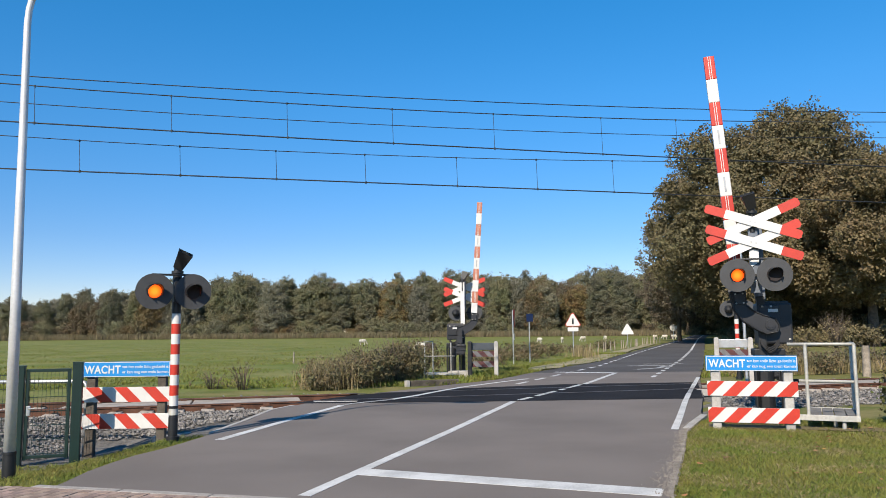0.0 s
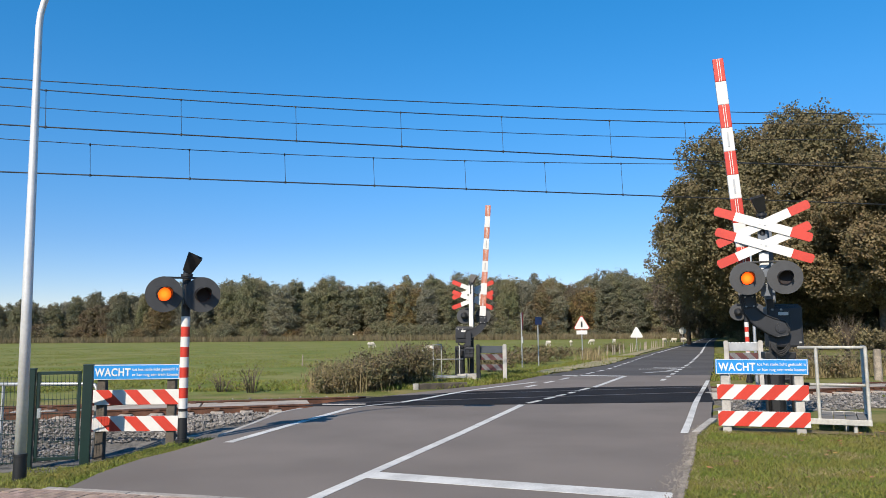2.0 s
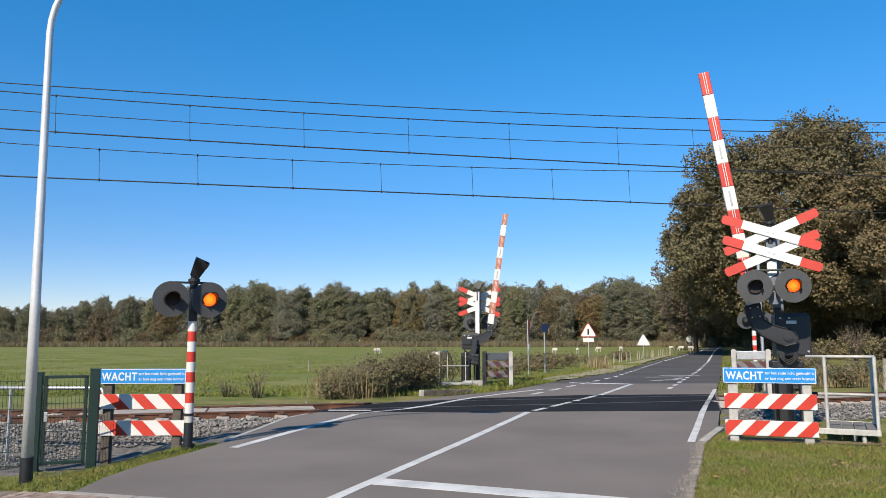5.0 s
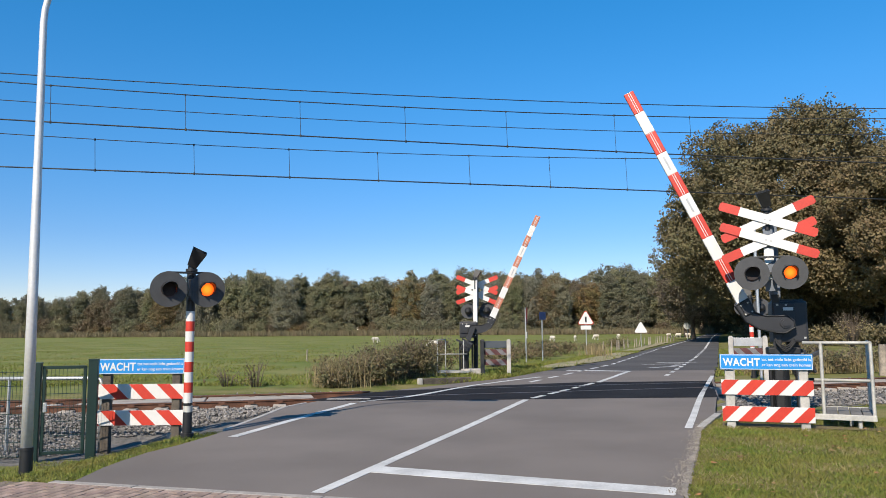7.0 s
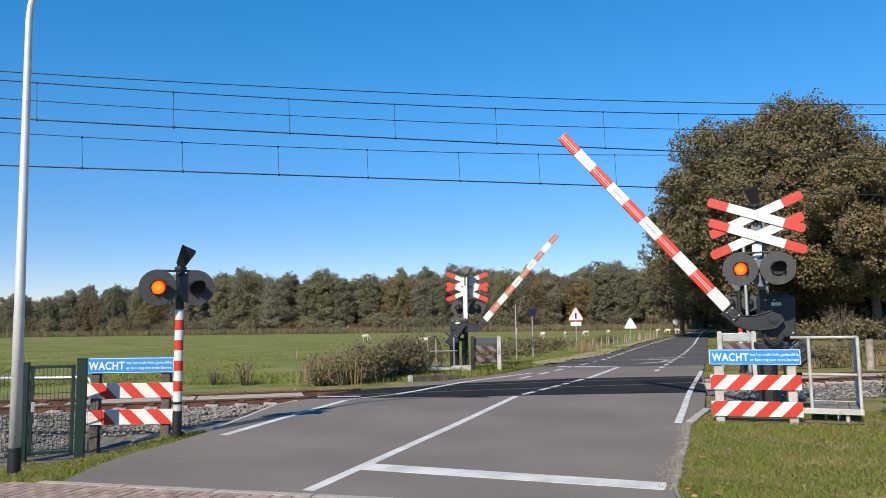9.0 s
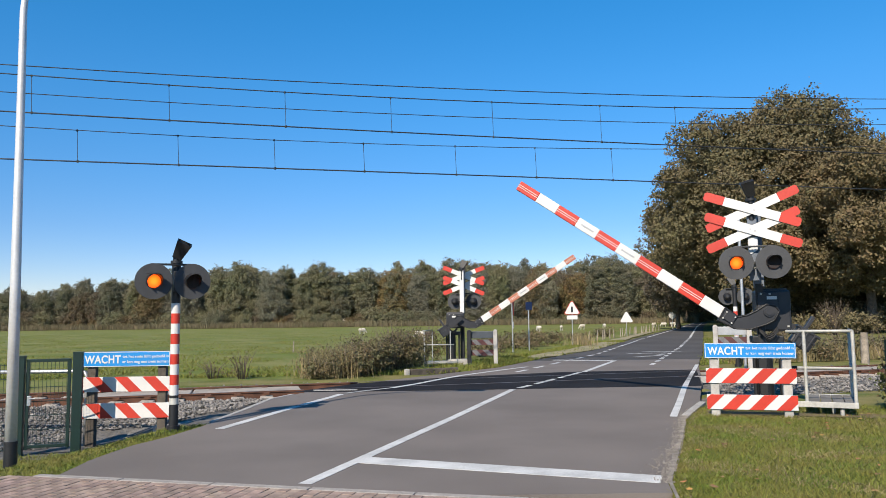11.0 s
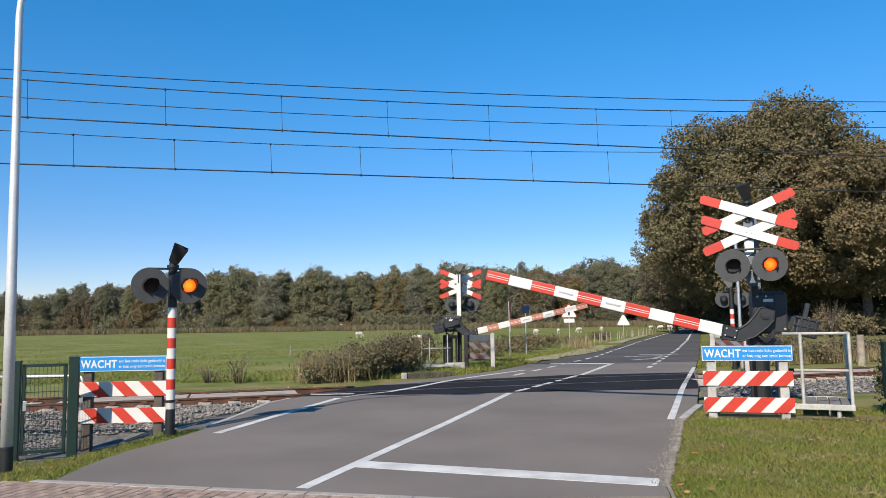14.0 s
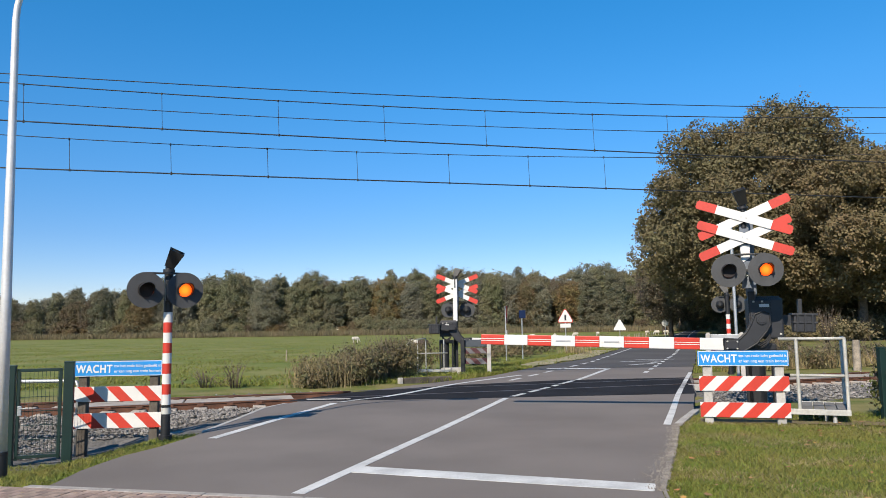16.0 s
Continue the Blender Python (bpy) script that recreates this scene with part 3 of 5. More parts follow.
def make_stones():
    """Ballast on both sides of the sleepers, one joined mesh of loose stones."""
    rng = np.random.default_rng(5)
    base = np.array([(1, 0, 0), (-1, 0, 0), (0, 1, 0), (0, -1, 0), (0, 0, 1), (0, 0, -1)], float)
    tri = [(0, 2, 4), (2, 1, 4), (1, 3, 4), (3, 0, 4), (2, 0, 5), (1, 2, 5), (3, 1, 5), (0, 3, 5)]
    verts, faces = [], []
    for k in range(26000):
        s = rng.uniform(-12, -2.0) if k < 16000 else rng.uniform(3.0, 20)
        o = rng.uniform(-2.9, 1.6) if k % 3 == 0 else -1.0 - (2.9 if s < 0 and s > -7.5 else 4.2) * rng.random() ** (1.3 if s < 0 else 1.0)
        p = track(s, o)
        if along(LEFT, p.y) - 0.25 < p.x < along(RIGHT, p.y) + 0.25:
            continue
        if abs(o) < 1.25:
            continue
        r = rng.uniform(0.018, 0.042)
        z = ground_z(p.x, p.y) + (0.015 + 0.06 * max(0, 1 - abs(abs(o) - 1.9) / 1.0)) * rng.uniform(0, 1.4)
        q = base * r * rng.uniform(0.6, 1.25, (6, 1)) * np.array((1, 1, 0.8)) + rng.uniform(-0.25, 0.25, (6, 3)) * r
        a = rng.uniform(0, 6.28)
        c, sn = math.cos(a), math.sin(a)
        q = np.stack([q[:, 0] * c - q[:, 1] * sn, q[:, 0] * sn + q[:, 1] * c, q[:, 2]], 1) + np.array((p.x, p.y, z))
        n = len(verts)
        verts += q.tolist()
        faces += [(n + i, n + j, n + m) for i, j, m in tri]
    me = bpy.data.meshes.new("ballast_stones")
    me.from_pydata(verts, [], faces)
    me.materials.append(STONE)
    cv, cf = [], []
    for k in range(1500):         # crumbs along the broken asphalt edge
        y = rng.uniform(6.9, 12.5)
        x = along(RIGHT, y) + 0.05 - abs(rng.normal()) * (0.08 + 0.12 * max(0, noise.noise((y * 1.7, 3.3, 0.2))))
        r = rng.uniform(0.004, 0.011)
        q = base * r * rng.uniform(0.6, 1.25, (6, 1)) + np.array((x, y, 0.004))
        n = len(cv)
        cv += q.tolist()
        cf += [(n + i, n + j, n + m) for i, j, m in tri]
    crumbs = bpy.data.meshes.new("edge_gravel")
    crumbs.from_pydata(cv, [], cf)
    crumbs.materials.append(EDGE_SAND)
    tagged(new("edge_gravel", crumbs), "pale crumbled gravel along the asphalt edge", "gravel", kind="stuff")
    tagged(new("ballast_stones", me), "loose grey ballast stones beside the railway track", "ballast", kind="stuff")


def make_wires():
    def zat(c, s):
        q = max(-16.0, min(16.0, s))
        return c[0] + c[1] * q + c[2] * q * q + (c[1] + 2 * c[2] * q) * (s - q) * 0.3

    def wire(name, c, r, off=0.0, label="thin dark overhead contact wire above the track"):
        bm = B()
        pipe(bm, [track(s, off, zat(c, s)) for s in (-60, -40, -30, -24, *range(-20, 21, 2), 24, 30, 40, 60, 80)], r, 6)
        return tagged(part(name, bm, WIRE), label, "overhead wire", "overhead wires")

    W = dict(feeder=WZ[0], messu=WZ[1], aux=WZ[2], contu=WZ[3], messl=WZ[4], contl=WZ[5])
    wire("feeder_wire", W["feeder"], 0.011, label="thin dark feeder wire above the track")
    wire("messenger_wire", W["messu"], 0.012, label="dark messenger wire carrying the upper contact wire")
    wire("feeder_wire", W["aux"], 0.009, label="thin dark feeder wire above the track")
    wire("contact_wire", W["contu"], 0.015)
    wire("messenger_wire", W["messl"], 0.009, 0.3, label="dark messenger wire carrying the lower contact wire")
    wire("contact_wire", W["contl"], 0.015, 0.3)
    for pair, ss, off in (("u", DROP_U, 0.0), ("l", DROP_L, 0.3)):
        for s in ss:
            bm = B()
            za, zb = zat(W["cont" + pair], s), zat(W["mess" + pair], s)
            tube(bm, track(s, off, za - 0.02), track(s - 0.03, off, zb + 0.01), 0.006, n=6)
            tube(bm, track(s, off, za - 0.03), track(s, off, za + 0.03), 0.02, n=6)
            tube(bm, track(s - 0.03, off, zb - 0.03), track(s - 0.03, off, zb + 0.02), 0.018, n=6)
            tagged(part("wire_dropper", bm, WIRE), "thin dark dropper between messenger and contact wire", "wire dropper", "wire droppers")


# ---- crossing signals ----
def disc(bm, r, z0, z1, n=40, r_in=0.0, mi=0):
    """A round plate (or ring) whose axis is y, from y=z0 to y=z1."""
    rings = []
    for y in (z0, z1):
        rings.append([bm.verts.new((r * math.cos(2 * math.pi * k / n), y, r * math.sin(2 * math.pi * k / n))) for k in range(n)])
        if r_in:
            rings.append([bm.verts.new((r_in * math.cos(2 * math.pi * k / n), y, r_in * math.sin(2 * math.pi * k / n))) for k in range(n)])
    fs = []
    if r_in:
        o0, i0, o1, i1 = rings
        for k in range(n):
            j = (k + 1) % n
            fs += [bm.faces.new((o0[k], o0[j], i0[j], i0[k])), bm.faces.new((o1[k], i1[k], i1[j], o1[j])),
                   bm.faces.new((o0[k], o1[k], o1[j], o0[j])), bm.faces.new((i0[k], i0[j], i1[j], i1[k]))]
    else:
        o0, o1 = rings
        fs += [bm.faces.new(o0), bm.faces.new(o1[::-1])]
        for k in range(n):
            j = (k + 1) % n
            fs.append(bm.faces.new((o0[k], o1[k], o1[j], o0[j])))
    bmesh.ops.recalc_face_normals(bm, faces=fs)
    for f in fs:
        f.material_index = mi
    return bm


SHUTTERS = {"left": [], "right": []}


def lamp_head(parent, x, z, r, turn=0.0, side=None, y=-0.16, skew=0.1, reach_by=1.0):
    """A round backplate with hood and lamp; it faces -y of its signal."""
    lr = r * 0.41
    bm = B()
    disc(bm, r, -0.012, 0.012, 44, lr * 1.02)
    plate = part("backplate", bm, PLATE, parent, "round dark grey backplate")
    plate.matrix_local = pose(x, y, z, 0, 0, turn)
    # housing behind the plate
    bm = B()
    tube(bm, (0, 0.012, 0), (0, 0.16, 0), lr * 1.15, lr * 1.0, 24)
    tube(bm, (0, 0.16, 0), (0, 0.21, 0), lr * 1.0, lr * 0.45, 24)
    part("lamp_housing", bm, BLACK, plate, "black lamp housing")
    # hood: a sleeve, long above and cut away below, drooping forward
    bm = B()
    n = 28
    rows = []
    for k in range(n + 1):
        a = radians(-40 + 260 * k / n)
        up = max(0.0, math.sin(a))
        reach = reach_by * (0.06 + 0.26 * (0.25 + 0.75 * up))
        ca, sa = math.cos(a), math.sin(a)
        rows.append([bm.verts.new((q * ca - skew * yy, yy, q * sa + dz)) for q, yy, dz in ((lr, 0.0, 0), (lr * 0.99, -reach, -0.012 * up), (lr * 0.96, -reach, -0.012 * up), (lr * 0.96, 0.0, 0))])
    for a, b in zip(rows, rows[1:]):
        for i in range(4):
            bm.faces.new((a[i], a[(i + 1) % 4], b[(i + 1) % 4], b[i])).smooth = True
    bm.faces.new(rows[0])
    bm.faces.new(rows[-1][::-1])
    bmesh.ops.recalc_face_normals(bm, faces=bm.faces[:])
    part("hood", bm, BLACK, plate, "black curved hood over the lamp")
    # domed lamp
    bm = B()
    rings = []
    for j in range(5):
        q = j / 4
        rings.append([bm.verts.new((lr * 0.92 * q * math.cos(2 * math.pi * k / 24), -0.005 - 0.03 * (1 - q * q), lr * 0.92 * q * math.sin(2 * math.pi * k / 24))) for k in range(24)] if j else [bm.verts.new((0, -0.035, 0))])
    for k in range(24):
        bm.faces.new((rings[0][0], rings[1][k], rings[1][(k + 1) % 24]))
    for a, b in zip(rings[1:], rings[2:]):
        for k in range(24):
            bm.faces.new((a[k], b[k], b[(k + 1) % 24], a[(k + 1) % 24]))
    bmesh.ops.recalc_face_normals(bm, faces=bm.faces[:])
    part("lamp", bm, GLOW if side else LENS_OFF, plate, "glowing orange-red lamp" if side else "", smooth=True)
    # added flap, no real part: hides the ever-glowing lamp between flashes
    if side:
        bm = B()
        disc(bm, lr * 1.0, -0.001, 0.001, 28)
        bmesh.ops.translate(bm, vec=(0, 0, -lr), verts=bm.verts[:])
        sh = part("added_shutter", bm, SHUTTER, plate, "dark red shutter added to cover the lamp between flashes")
        sh.location = (0, -0.045, lr)
        SHUTTERS[side].append((sh, parent.name.startswith("crossing")))
    return plate


def top_lamp(parent, z, turn):
    """The small square-hooded lamp on top of a signal mast."""
    bm = B()
    tube(bm, (0, 0, z), (0, 0, z + 0.14), 0.06, 0.05, 14)
    tube(bm, (0, 0, z + 0.02), (0, 0, z + 0.06), 0.085, 0.085, 14)
    socket = part("lamp_socket", bm, BLACK, parent)
    bm = B()
    m = pose(0, -0.01, z + 0.10, 0, 0, 0) @ pose(0, 0, 0, 18, turn, 0)
    corners = ((-1, -1), (1, -1), (1, 1), (-1, 1))
    rings = [[bm.verts.new(m @ Vector((sx * w, sy * d, h))) for sx, sy in corners]
             for h, w, d in ((0.0, 0.068, 0.062), (0.26, 0.108, 0.10), (0.26, 0.092, 0.084), (0.08, 0.062, 0.055))]
    bm.faces.new(rings[0])
    bm.faces.new(rings[3])
    for ra, rb in zip(rings, rings[1:]):
        for i in range(4):
            j = (i + 1) % 4
            bm.faces.new((ra[i], ra[j], rb[j], rb[i]))
    bmesh.ops.recalc_face_normals(bm, faces=bm.faces[:])
    return socket, part("top_lamp", bm, BLACK, parent, "black square-hooded warning lamp")


def striped_mast(parent, z0, z1, r, n, black_to, top_z):
    bm = B()
    tube(bm, (0, 0, -0.1), (0, 0, black_to), r * 1.04, n=20)
    tube(bm, (0, 0, -0.05), (0, 0, 0.03), r * 1.5, n=20)
    part("mast_foot", bm, BLACK, parent, "black lower mast")
    h = (z1 - z0) / n
    for k in range(n):
        bm = B()
        tube(bm, (0, 0, z0 + k * h), (0, 0, z0 + (k + 1) * h), r, n=20)
        part("mast_band", bm, RED if k % 2 else WHITE, parent, "red band" if k % 2 else "white band")
    bm = B()
    tube(bm, (0, 0, black_to), (0, 0, z0), r, n=20)
    part("mast_band", bm, BLACK, parent)
    bm = B()
    tube(bm, (0, 0, z1), (0, 0, top_z), r * 1.0, n=20)
    part("mast_head", bm, BLACK, parent, "black upper mast")


def post_signal(m, side, label, lit=True):
    s = thing("crossing_signal", label, "crossing signal", m, "level crossing signals")
    striped_mast(s, 0.46, 1.785, 0.063, 9, 0.30, 2.36)
    for x, k in ((-0.32, "left"), (0.205, "right")):
        lamp_head(s, x, 2.10, 0.257, -3, k if lit else None, skew=0.12, reach_by=1.0)
    bm = B()
    tube(bm, (0, 0, 0.33), (0, 0, 0.42), 0.0665, n=20)
    part("mast_collar", bm, GALV_OLD, s, "dull grey collar")
    bm = B()
    box(bm, (-0.06, -0.11, 2.345), (0.60, 0.04, 0.03), bevel=0.006)
    box(bm, (0, -0.06, 2.10), (0.1, 0.12, 0.3), bevel=0.01)
    part("lamp_bracket", bm, BLACK, s, "black steel lamp bracket")
    top_lamp(s, 2.35, 24)
    return s


def blade(parent, cx, cz, tilt, y, L=1.57, w=0.15, red=0.33):
    """One board of the cross: white with red ends, rounded corners."""
    m = pose(cx, y, cz, 0, tilt, 0)
    c = 0.03
    bm = B()
    prism(bm, [(-L / 2 + red, -w / 2), (L / 2 - red, -w / 2), (L / 2 - red, w / 2), (-L / 2 + red, w / 2)], 0.02, m)
    b = part("cross_board", bm, WHITE, parent, "white board with red ends")
    for sgn in (-1, 1):
        bm = B()
        o = [(L / 2 - red, -w / 2), (L / 2 - c, -w / 2), (L / 2, -w / 2 + c), (L / 2, w / 2 - c), (L / 2 - c, w / 2), (L / 2 - red, w / 2)]
        prism(bm, [(sgn * x, z) for x, z in o], 0.02, m)
        part("board_end", bm, RED, b, "red board end")
    for dx in (-0.04, 0.04):
        bm = B()
        tube(bm, m @ Vector((dx, -0.018, 0.0)), m @ Vector((dx, -0.008, 0.0)), 0.014, n=8)
        part("bolt", bm, GALV, b)


def andreas_cross(parent, z_low, z_high, y):
    for z in (z_low, z_high):
        blade(parent, 0, z, -23.0, y + 0.022)
        blade(parent, 0, z, 20.0, y)


ARMS = {}


def boom(name, m, L, mirror, label, bands=10, red=RED, back=0.76):
    """The boom with its bracket and counterweight; it lies along +x of its pivot."""
    b = thing(name, label, "barrier boom", m, "level crossing booms")
    oz, x0, h, d = -0.43, 0.58, 0.205, 0.07
    w = (L - x0) / bands
    for k in range(bands):
        bm = B()
        box(bm, (x0 + (k + 0.5) * w, 0, oz), (w, d, h * (1 - 0.012 * k)), bevel=0.012)
        seg = part("boom_band", bm, WHITE if k % 2 == 0 else red, b, "white band" if k % 2 == 0 else "red band")
        if k % 2:
            for dz in (-0.018, 0.018):
                bm = B()
                for sy in (-1, 1):
                    box(bm, (x0 + (k + 0.5) * w, sy * (d / 2 + 0.001), oz + dz), (w * 0.98, 0.004, 0.010))
                part("reflector_line", bm, WHITE, seg, "thin white line")
        elif k in (4, 6):
            bm = B()
            for sy in (-1, 1):
                box(bm, (x0 + (k + 0.5) * w, sy * (d / 2 + 0.003), oz), (w * 0.62, 0.01, 0.03), bevel=0.003)
            part("boom_lamp", bm, BACK, seg, "small grey boom lamp")
    # cranked bracket, from pivot down to the boom
    y = 0.0
    out = [(0.10, 0.09), (-0.03, 0.145), (-0.13, 0.105), (-0.15, -0.07), (-0.08, -0.20), (0.085, -0.41), (0.29, -0.54), (0.60, -0.575), (0.62, -0.335), (0.36, -0.345), (0.25, -0.235), (0.165, -0.08)]
    bm = B()
    prism(bm, out, 0.10, Matrix.Translation((0, y, 0)))
    br = part("boom_bracket", bm, MACHINE, b, "black cranked steel bracket")
    bm = B()
    for i in range(len(out)):
        (x1, z1), (x2, z2) = out[i], out[(i + 1) % len(out)]
        for sy in (-0.055, 0.055):
            tube(bm, (x1, y + sy, z1), (x2, y + sy, z2), 0.014, n=6)
    part("bracket_rib", bm, BLACK, br, "raised black rim")
    bm = B()
    for sy in (-1, 1):
        tube(bm, (0, y, 0), (0, y + sy * 0.09, 0), 0.055, n=16)
        tube(bm, (0.0, y, 0), (0.0, y + sy * 0.075, 0), 0.085, n=16)
    part("pivot_hub", bm, MACHINE, br, "black pivot hub")
    for sy in (-0.065, 0.065):
        bm = B()
        box(bm, (0.47, y + sy, -0.43), (0.19, 0.03, 0.16), bevel=0.01)
        part("clamp_plate", bm, MACHINE, br)
    # counterweight behind the machine
    cw = 0.34 * mirror
    bm = B()
    tube(bm, (0, y, 0), (0, y + cw * 1.02, 0), 0.045, n=14)
    prism(bm, [(0.08, -0.06), (0.06, 0.08), (0.21 - back, 0.09), (0.21 - back, -0.09)], 0.05, Matrix.Translation((0, cw, 0)))
    part("counterweight_arm", bm, MACHINE, b, "black counterweight arm")
    bm = B()
    box(bm, (-back, cw, -0.05), (0.36, 0.20, 0.32), bevel=0.03)
    box(bm, (-back, cw, 0.10), (0.42, 0.24, 0.04), bevel=0.008)
    box(bm, (-back, cw, -0.04), (0.39, 0.23, 0.03), bevel=0.008)
    box(bm, (0.06 - back, cw, 0.22), (0.06, 0.12, 0.30), bevel=0.008)
    weight = part("counterweight", bm, MACHINE, b, "black ribbed iron counterweight")
    for dx in (-0.12, 0.0, 0.12):
        bm = B()
        box(bm, (dx - back, cw, -0.05), (0.03, 0.25, 0.30), bevel=0.006)
        part("weight_rib", bm, MACHINE, weight)
    bm = B()
    for sy in (-1, 1):
        for px, pz in ((0.40, -0.38), (0.40, -0.50), (0.56, -0.38), (0.56, -0.50)):
            tube(bm, (px, sy * 0.055, pz), (px, sy * 0.092, pz), 0.014, n=8)
    tagged(part("clamp_bolts", bm, GALV_OLD, br, "small steel clamp bolts"), kind="stuff")
    return b


def barrier_post(m, label, lit, far, mirror):
    """The mast with cross and lamps, beside the barrier machine. It faces -y; the far one is shorter, white and stands on a block."""
    s = thing("barrier_signal", label, "barrier signal", m, "level crossing barriers")
    dz = -0.24 if far else 0.0
    mx, my = (-0.025, 0.40) if far else (0.1, 0.58)
    bm = B()
    box(bm, (mx, my, 0.86 if far else 1.0), (0.13, 0.13, 1.72 if far else 2.1), bevel=0.012)
    part("lower_mast", bm, BLACK, s, "black lower mast behind the machine")
    bm = B()
    if far:
        box(bm, (mx, my, 2.47), (0.145, 0.09, 1.5), bevel=0.01)
    else:
        box(bm, (mx, my, 2.63), (0.17, 0.09, 1.3), bevel=0.01)
        box(bm, (0.0, 0.0, 2.63), (0.15, 0.05, 1.1), bevel=0.01)
    part("upper_mast", bm, WHITE if far else GREYBLUE, s, "white flat mast" if far else "blue-grey flat mast")
    for z in (3.1 + dz, 2.64 + dz):
        bm = B()
        box(bm, (mx / 2, my / 2, z), (0.06, my + 0.02, 0.05), bevel=0.006)
        part("cross_arm", bm, GREYBLUE, s, "grey mounting arm")
    if far:
        bm = B()
        box(bm, (0.0, 0.0, 2.72), (0.13, 0.05, 1.0), bevel=0.01)
        part("cross_rail", bm, GREYBLUE, s, "dark grey mounting rail")
    else:
        for z0 in (2.23, 2.5):
            bm = B()
            prism(bm, [(-0.07, z0), (0.07, z0 + 0.09), (0.07, z0 + 0.20), (-0.07, z0 + 0.11)], 0.006, Matrix.Translation((0, -0.039, 0)))
            part("mast_stripe", bm, WHITE, s, "white diagonal stripe")
        bm = B()
        box(bm, (0, -0.038, 2.72), (0.146, 0.006, 0.16))
        part("mast_stripe", bm, WHITE, s, "white band")
    andreas_cross(s, 2.92 + dz, 3.27 + dz, -0.10)
    gap = 0.33 if far else 0.285
    for x, k in ((-gap, "left"), (gap, "right")):
        lamp_head(s, x, 2.37 + dz, 0.272, 0, k if lit else None, -0.2, reach_by=0.8)
    bm = B()
    box(bm, (0, -0.13, 2.64 + dz), (0.62, 0.035, 0.03), bevel=0.006)
    box(bm, (0, -0.09, 2.37 + dz), (0.62, 0.04, 0.05), bevel=0.006)
    part("lamp_bracket", bm, BLACK, s, "black steel lamp bracket")
    bm = B()
    tx, ty = (mx, my) if far else (0.0, 0.0)
    tube(bm, (tx, ty, 3.1 + dz), (tx, ty, 3.42 + dz), 0.05, n=14)
    part("mast_top", bm, BLACK, s)
    head = top_lamp(s, 3.40 + dz, -14 if mirror > 0 else -22)
    for ob in head:
        ob.location = (tx, ty, 0)
    if far:
        bm = B()
        box(bm, (0.02, 0.75, 0.0), (0.75, 0.55, 0.34), bevel=0.04)
        part("foundation", bm, CONCRETE, s, "weathered concrete foundation block")
    return s


def machine(m, label, w=0.56, h=0.70, cx=0.11, cz=0.02):
    """The drive housing of a barrier; its front faces -y, the pivot is its origin."""
    s = thing("barrier_machine", label, "barrier machine", m, "barrier machines")
    bm = B()
    box(bm, (cx, 0.29, cz), (w, 0.38, h), bevel=0.035)
    box(bm, (cx, 0.29, cz + h / 2 + 0.005), (w - 0.08, 0.30, 0.05), bevel=0.02)
    part("housing", bm, MACHINE, s, "anthracite steel housing")
    bm = B()
    box(bm, (cx - w / 2 + 0.19, 0.088, cz + h / 2 - 0.20), (0.34, 0.035, 0.34), bevel=0.02)
    door = part("housing_door", bm, MACHINE, s)
    bm = B()
    box(bm, (cx - 0.03, 0.064, cz + h / 2 - 0.13), (0.16, 0.01, 0.055), bevel=0.002)
    part("type_plate", bm, WHITE, door, "small white type plate")
    for x, y, z in ((cx - 0.2, 0.066, cz + h / 2 - 0.06), (cx - 0.06, 0.066, cz + h / 2 - 0.06), (cx + w / 2 - 0.06, 0.095, cz - h / 2 + 0.08)):
        bm = B()
        box(bm, (x, y, z), (0.035, 0.02, 0.03), bevel=0.004)
        part("latch", bm, GALV_OLD, door, "small steel latch")
    bm = B()
    for k in range(3):
        pts = [(-0.16 + 0.3 * u, 0.02 - 0.03 * k, -0.26 - 0.03 * k - 0.14 * math.sin(math.pi * u)) for u in (0, 0.25, 0.5, 0.75, 1)]
        pipe(bm, pts, 0.014, 6)
    part("cable", bm, RUBBER, s, "black hanging cables")
    bm = B()
    tube(bm, (-0.05, 0.25, -1.58), (-0.05, 0.25, -0.4), 0.13, n=18)
    box(bm, (0.0, 0.27, -0.47), (0.5, 0.36, 0.12), bevel=0.02)
    for x in (-0.22, 0.2):
        tube(bm, (x, 0.22, -1.55), (x, 0.22, -0.45), 0.035, n=10)
    box(bm, (-0.02, 0.25, -1.54), (0.6, 0.5, 0.06), bevel=0.01)
    part("pedestal", bm, BLACK, s, "black steel pedestal")
    return s


def flat_text(body, size, m, material, parent, name="lettering", spread=1.0):
    cu = bpy.data.curves.new(name, "FONT")
    cu.body, cu.size, cu.extrude, cu.space_character = body, size, 0.0015, spread
    cu.offset = size * (0.028 if size > 0.1 else 0.010)
    tmp = new(name, cu)
    dg = bpy.context.evaluated_depsgraph_get()
    dg.update()
    me = bpy.data.meshes.new_from_object(tmp.evaluated_get(dg))
    bpy.data.objects.remove(tmp)
    me.materials.clear()
    me.materials.append(material)
    ob = new(name, me)
    ob.parent = parent
    xs = [v.co.x for v in me.vertices]
    ob["label"] = "white lettering"
    ob.matrix_local = m
    return ob, (min(xs), max(xs))


